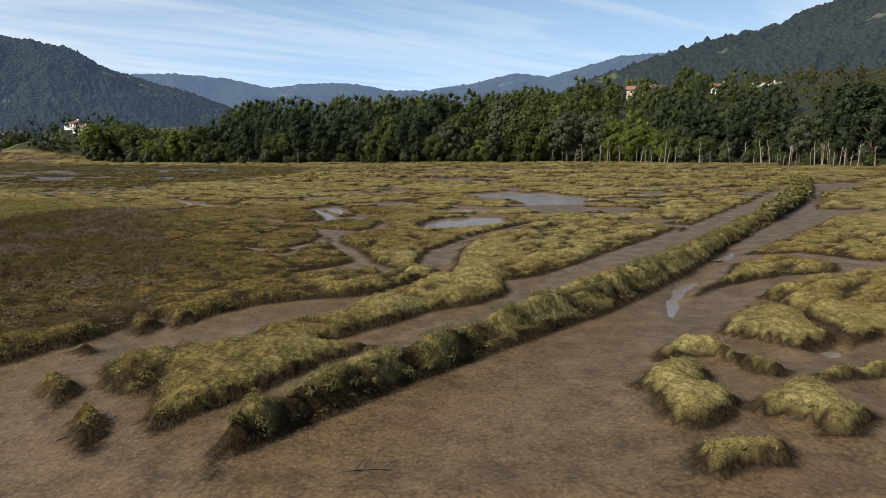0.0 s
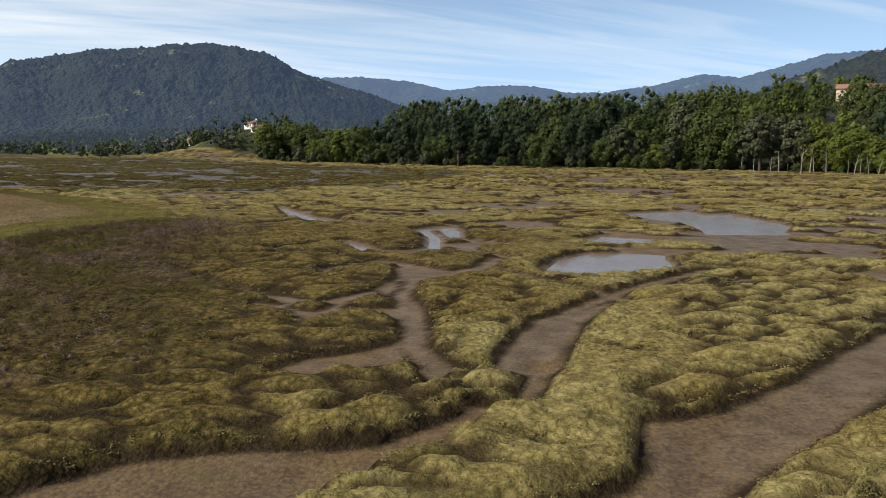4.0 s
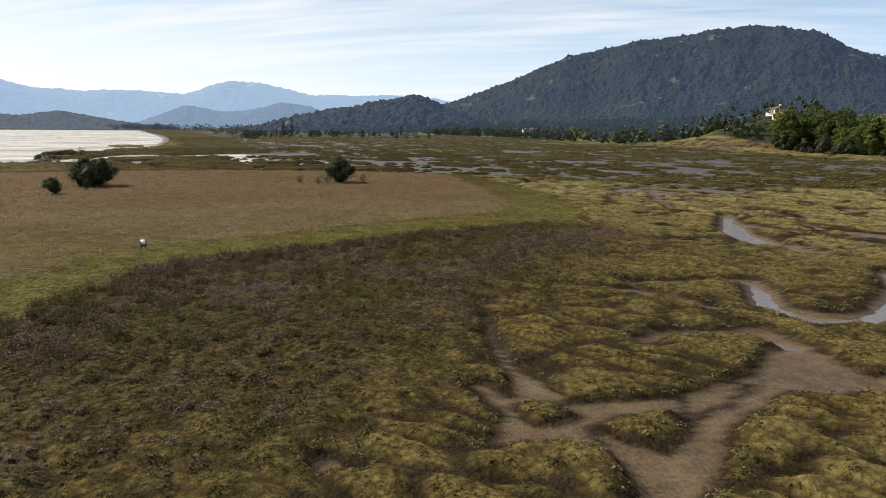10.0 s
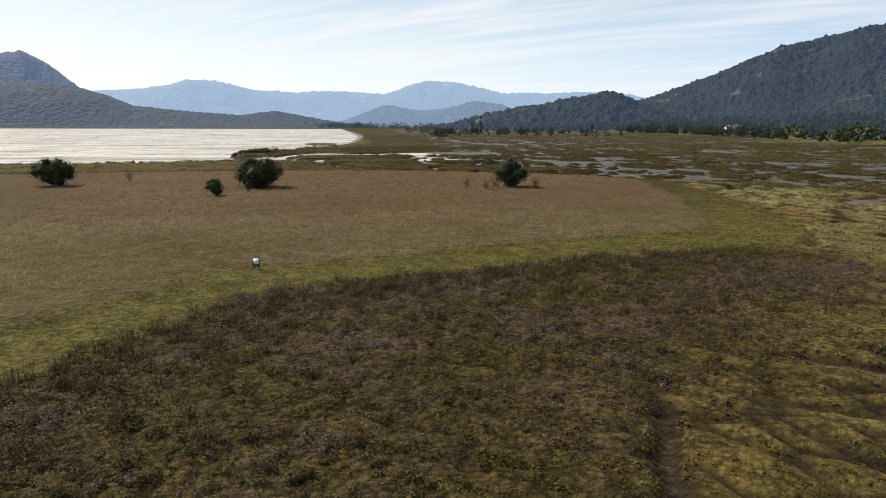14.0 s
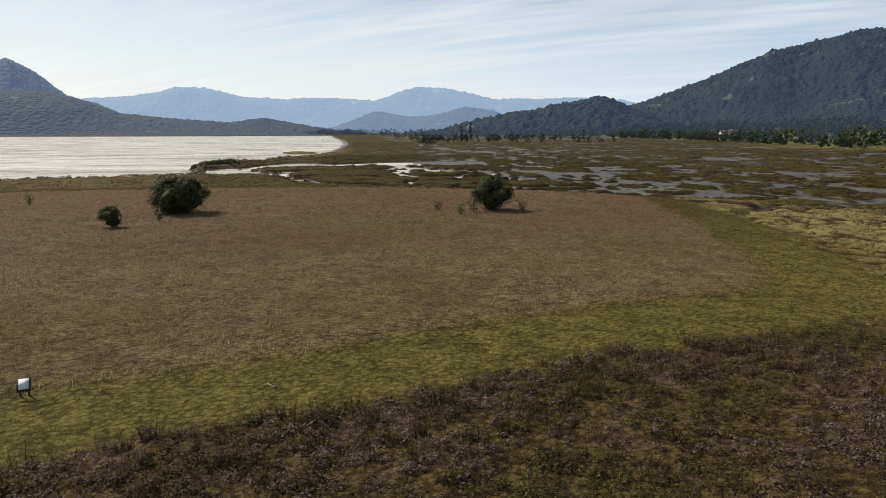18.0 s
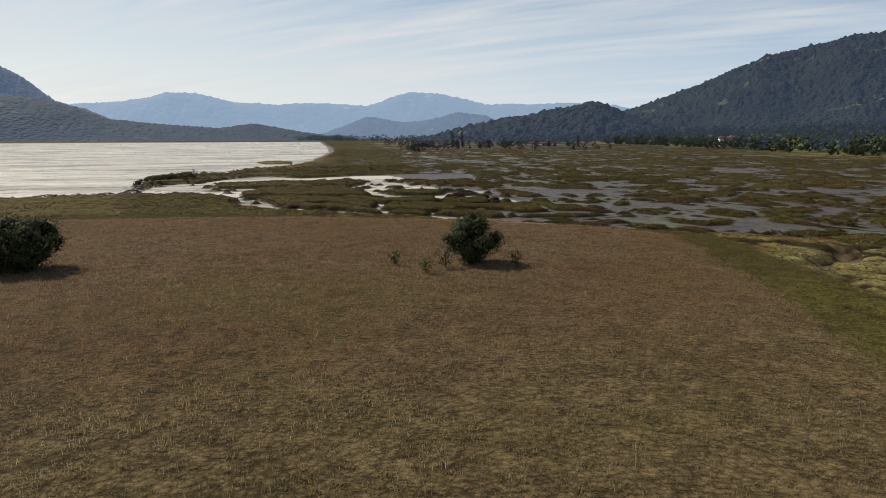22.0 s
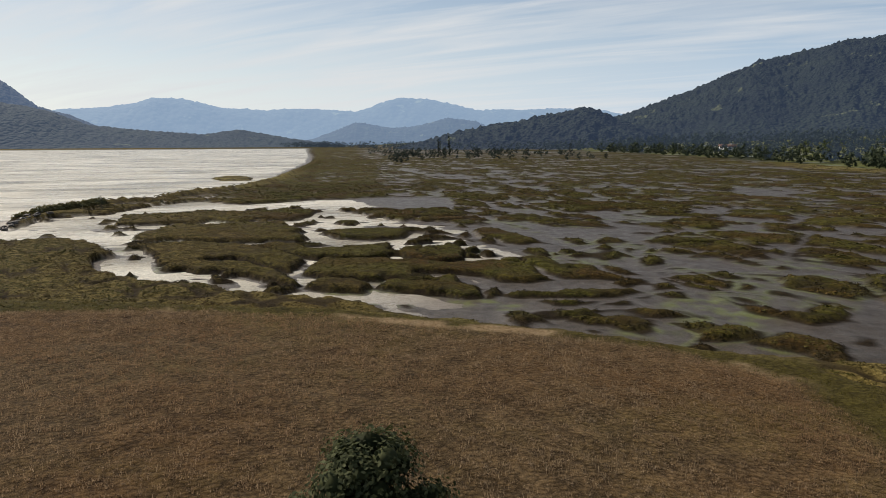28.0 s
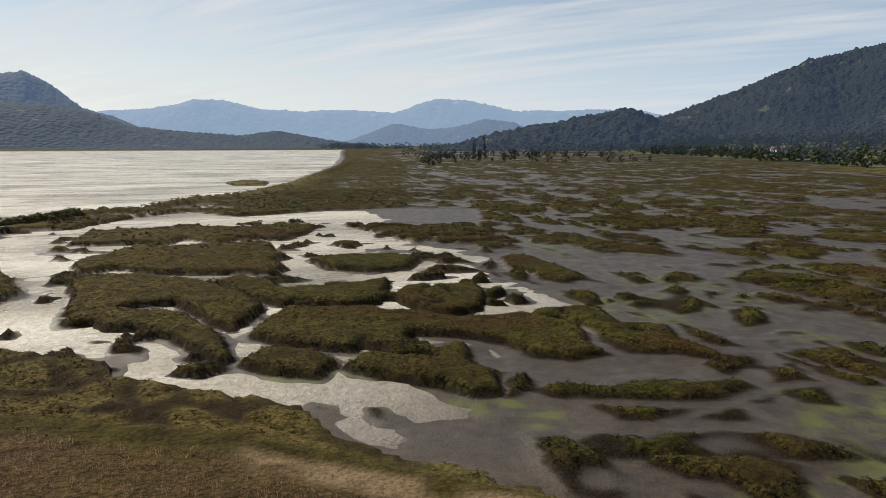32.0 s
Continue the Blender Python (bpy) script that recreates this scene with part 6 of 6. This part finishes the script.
# ---- far shore ----
for px, py, ps in ((-700, 318, 0.95), (-712, 324, 0.7), (-742, 345, 0.8), (-880, 560, 0.9), (-893, 566, 0.75)):
    set_tree("poplar_tree", px, py, ps)
SHORE_SHRUBS = [(-1000, 330), (-820, 292), (-700, 268), (-600, 236), (-540, 208)]
wood_stuff("shore_shrubs", "dark shrubs and low trees along the lagoon shore", band(150, -1000, -545, 0, 190, SHORE_SHRUBS, 9), 9, M_LEAF_HAZY_DARK, (3, 8), 18, 0.36, 7)


# ---- houses ----
def box_co(x0, x1, y0, y1, z0, z1):
    co = np.array([(x, y, z) for z in (z0, z1) for y in (y0, y1) for x in (x0, x1)], float)
    fa = np.array([(0, 2, 3, 1), (4, 5, 7, 6), (0, 1, 5, 4), (2, 6, 7, 3), (0, 4, 6, 2), (1, 3, 7, 5)])
    return co, fa


def house(x, y, turn, w, dpt, h, label, storeys=2, roof_mat=None, wall_mat=None, cols=4, dz=0.0):
    e = new("house")
    z = ground_z(x, y) + dz
    co, fa = box_co(-w / 2, w / 2, -dpt / 2, dpt / 2, -2.5, h)
    part("wall", mesh_from("house_wall", co, fa, wall_mat or M_WHITE), e)
    rise, over = dpt * 0.22, 0.5
    rc = []
    for t in (0.0, 0.22):
        rc += [(-w / 2 - over, -dpt / 2 - over, h - 0.1 + t), (w / 2 + over, -dpt / 2 - over, h - 0.1 + t), (w / 2 + over, 0, h + rise + t), (-w / 2 - over, 0, h + rise + t), (w / 2 + over, dpt / 2 + over, h - 0.1 + t), (-w / 2 - over, dpt / 2 + over, h - 0.1 + t)]
    rf = [(0, 3, 2, 1), (3, 5, 4, 2), (6, 7, 8, 9), (9, 8, 10, 11), (0, 1, 7, 6), (4, 5, 11, 10), (1, 2, 8, 7), (2, 4, 10, 8), (0, 6, 9, 3), (3, 9, 11, 5)]
    roof = part("roof", mesh_from("house_roof", np.array(rc), np.array(rf), roof_mat or M_ROOF), e)
    ch = box_co(w * 0.2, w * 0.2 + 0.7, -0.35, 0.35, h + rise * 0.3, h + rise + 1.0)
    part("chimney", mesh_from("chimney", *ch, M_WHITE), roof)
    gable = np.array([(-w / 2 + 0.01, -dpt / 2, h), (-w / 2 + 0.01, dpt / 2, h), (-w / 2 + 0.01, 0, h + rise), (w / 2 - 0.01, -dpt / 2, h), (w / 2 - 0.01, dpt / 2, h), (w / 2 - 0.01, 0, h + rise)])
    for side in (gable[:3], gable[3:]):
        part("gable", mesh_from("gable", side, np.array([(0, 1, 2)]), wall_mat or M_WHITE), e)
    pane = mesh_from("pane", *box_co(-0.5, 0.5, -0.03, 0.03, 0, 1.25), M_GLASS)
    frame_m = mesh_from("window_frame", *merge([box_co(-0.6, -0.5, -0.07, 0.07, -0.1, 1.35), box_co(0.5, 0.6, -0.07, 0.07, -0.1, 1.35), box_co(-0.5, 0.5, -0.07, 0.07, 1.25, 1.35), box_co(-0.6, 0.6, -0.12, 0.12, -0.2, -0.1)]), M_WHITE)
    for s in range(storeys):
        for k in range(cols):
            wdw = part("window", frame_m, e)
            wdw.location = (-w / 2 + w * (k + 0.5) / cols, -dpt / 2 - 0.03, 0.9 + s * 2.7)
            part("pane", pane, wdw)
    e.matrix_world = pose(x, y, z, 0, 0, turn)
    return tagged(e, label, "house")


house(-231, 411, -22, 9.5, 7, 2.7, "white farmhouse with a red tiled roof above the trees", 1, dz=0.4)
house(-221, 401, -22, 9, 6.5, 2.6, "low white farmhouse below another on the slope", 1, dz=0.4)
house(88, 412, -12, 20, 10, 5.5, "long house with a clay roof on the wooded slope", dz=-0.5, wall_mat=plain("cream_render", (0.36, 0.30, 0.25), 0.9, 0.6, 0.2))
house(139, 377, -20, 15, 8, 3.2, "low white shed among trees on the slope", 1, plain("sheet_roof", (0.4, 0.4, 0.4), 0.6, 0.8, 0.15), dz=-4.0, cols=3)
house(120, 388, -8, 8, 7, 4.5, "small white house among trees on the slope", dz=-2.5, cols=2)
house(-372, 512, 20, 14, 9, 5.0, "white house in the fields across the marsh", dz=2.0)
house(-352, 530, 35, 18, 9, 4.5, "long pale farm building in the fields", 1, dz=2.0)
house(-610, 560, 60, 14, 9, 5.5, "pale house among far hedges", dz=2.0)


# ---- bleached dead trees at the marsh edge ----
def dead_tree(seed):
    r = np.random.default_rng(seed)
    h = r.uniform(6, 9)
    lean = r.normal(scale=0.5, size=2)
    limbs = [tube([(0, 0, -0.3), (lean[0] * 0.4, lean[1] * 0.4, h * 0.5), (lean[0], lean[1], h)], [0.2, 0.14, 0.05], 6)]
    for k in range(r.integers(2, 5)):
        t = r.uniform(0.45, 0.9)
        a = r.uniform(0, 6.28)
        p = np.array([lean[0] * t, lean[1] * t, h * t])
        q = p + np.array([math.cos(a), math.sin(a), 1.1]) * r.uniform(0.6, 1.6)
        limbs.append(tube([tuple(p), tuple((p + q) / 2 + np.array([0, 0, 0.1])), tuple(q)], [0.08, 0.06, 0.02], 5))
    return mesh_from("dead_tree", *merge(limbs), M_DEAD, True)


dead_meshes = [dead_tree(300 + i) for i in range(4)]
r_d = random.Random(17)
for i in range(70):
    x = r_d.uniform(20, 100) if i < 30 else r_d.uniform(92, 133)
    y = edge_y(x) - r_d.uniform(1.0, 9.0)
    ob = tagged(new("dead_tree", r_d.choice(dead_meshes)), "bleached bare dead trunk standing at the marsh edge", "dead tree", "dead trees")
    s = r_d.uniform(0.5, 1.1)
    ob.matrix_world = pose(x, y, ground_z(x, y) - 0.1, 0, 0, r_d.uniform(0, 360)) @ Matrix.Diagonal((s, s, s, 1))

# ---- meadow saplings ----
for bx, by, bh, bw, seed, m, words in ((-103.7, 85.3, 1.3, 1.1, 81, M_LEAF_MID, "thin green sapling on the dry meadow"), (-99.3, 86.4, 1.3, 1.2, 82, M_LEAF_LIGHT, "yellowing sapling beside the round bush"),
                                       (-99.5, 94.0, 1.4, 1.2, 83, M_LEAF_MID, "small sapling beside the round bush"), (-100.8, 88.6, 1.9, 1.8, 84, M_LEAF_BUSH, "low dark side shoot of the round bush"),
                                       (-104.0, 55.6, 1.7, 1.4, 85, M_LEAF_GREY, "pale grey-green sapling before the wide bush"), (-128, 40, 1.6, 1.3, 86, M_LEAF_MID, "small shrub at the meadow's far side"),
                                       (118, 219, 5.5, 6.5, 87, M_LEAF_BUSH, "dark bush at the marsh edge"), (-246.8, 74.3, 3.2, 3.6, 88, M_LEAF_GREY, "grey shrub on the rocky spit")):
    bush(bx, by, bh, bw, seed, words, m, 40, 12, 0.035 + 0.012 * bh, 0.12)


# ---- information panel ----
def info_panel(x, y, turn):
    e = new("information_panel")
    for sx in (-0.14, 0.14):
        part("post", mesh_from("post", *tube([(sx, 0, -0.2), (sx, 0.02, 0.15), (sx, 0.02, 0.34)], [0.035, 0.035, 0.03], 8), M_POST, True), e)
    board = part("board", mesh_from("board", *box_co(-0.22, 0.22, -0.025, 0.025, -0.28, 0.28), M_POST), e, "dark frame board")
    board.location, board.rotation_euler = (0, -0.02, 0.42), (radians(-40), 0, 0)
    sheet = part("sheet", mesh_from("sheet", *box_co(-0.16, 0.16, -0.006, 0.006, -0.2, 0.2), M_WHITE), board, "white printed sheet")
    sheet.location = (0, -0.032, 0)
    e.matrix_world = pose(x, y, ground_z(x, y), 0, 0, turn)
    return tagged(e, "small information panel with a white sheet on posts", "sign")


info_panel(-53.4, 52.2, 92)


# ---- driftwood, branches and rocks ----
def driftwood(name, label, x, y, turn, length, thick, limbs, seed, material):
    r = np.random.default_rng(seed)
    ps = [tube([(0, 0, 0), (length * 0.5, r.normal() * 0.06 * length, thick * 0.6), (length, r.normal() * 0.1 * length, thick * 0.4)], [thick, thick * 0.8, thick * 0.35], 7)]
    for k in range(limbs):
        t = r.uniform(0.15, 0.9)
        a = r.choice([-1, 1]) * r.uniform(0.4, 1.2)
        q = length * r.uniform(0.25, 0.55)
        p = np.array([length * t, 0, thick * 0.6])
        e = p + np.array([math.cos(a) * q, math.sin(a) * q, r.uniform(0.0, 0.35) * q])
        ps.append(tube([tuple(p), tuple((p + e) / 2 + np.array([0, 0, 0.08 * q])), tuple(e)], [thick * 0.5, thick * 0.35, thick * 0.12], 5))
    ob = tagged(new(name, mesh_from(name, *merge(ps), material, True)), label, "driftwood")
    ob.matrix_world = pose(x, y, ground_z(x, y) + thick * 0.3, 0, 0, turn)
    return ob


driftwood("driftwood_log", "short dark log lying in shallow water", 10.5, 39.2, 40, 0.5, 0.07, 1, 1, M_POST)
driftwood("dead_branch", "forked dark branch lying on the mud", -3.0, 19.2, 10, 1.3, 0.035, 6, 2, M_POST)
driftwood("dead_branch", "thin forked branch on the mud by an islet", -11.6, 20.6, 60, 0.9, 0.025, 5, 3, M_POST)
driftwood("driftwood_log", "pale stick lying on the meadow edge", -52.0, 60.5, 20, 0.6, 0.03, 1, 4, M_DEAD)


def rock(seed, size):
    r = np.random.default_rng(seed)
    bm = bmesh.new()
    bmesh.ops.create_icosphere(bm, subdivisions=2, radius=size)
    for v in bm.verts:
        v.co *= 0.75 + 0.5 * noise.noise(v.co * (1.6 / size) + Vector((seed, 0, 0)))
        v.co.z *= 0.6
    me = bpy.data.meshes.new("rock")
    bm.to_mesh(me)
    bm.free()
    me.materials.append(M_ROCK)
    return me


rock_meshes = [rock(i * 3 + 1, 0.6) for i in range(4)]
r_r = random.Random(23)
for i in range(46):
    t = r_r.random()
    x = -214 - 26 * t + r_r.uniform(-1, 1)
    y = 59.3 + 6.0 * t + r_r.uniform(-1.1, 1.1)
    s = r_r.uniform(0.3, 1.3)
    ob = tagged(new("rock", r_r.choice(rock_meshes)), "dark wet weed-covered rock on the spit", "rock", "rocks of the spit")
    ob.matrix_world = pose(x, y, max(ground_z(x, y), -0.85) + 0.05, 0, 0, r_r.uniform(0, 360)) @ Matrix.Diagonal((s, s, s, 1))
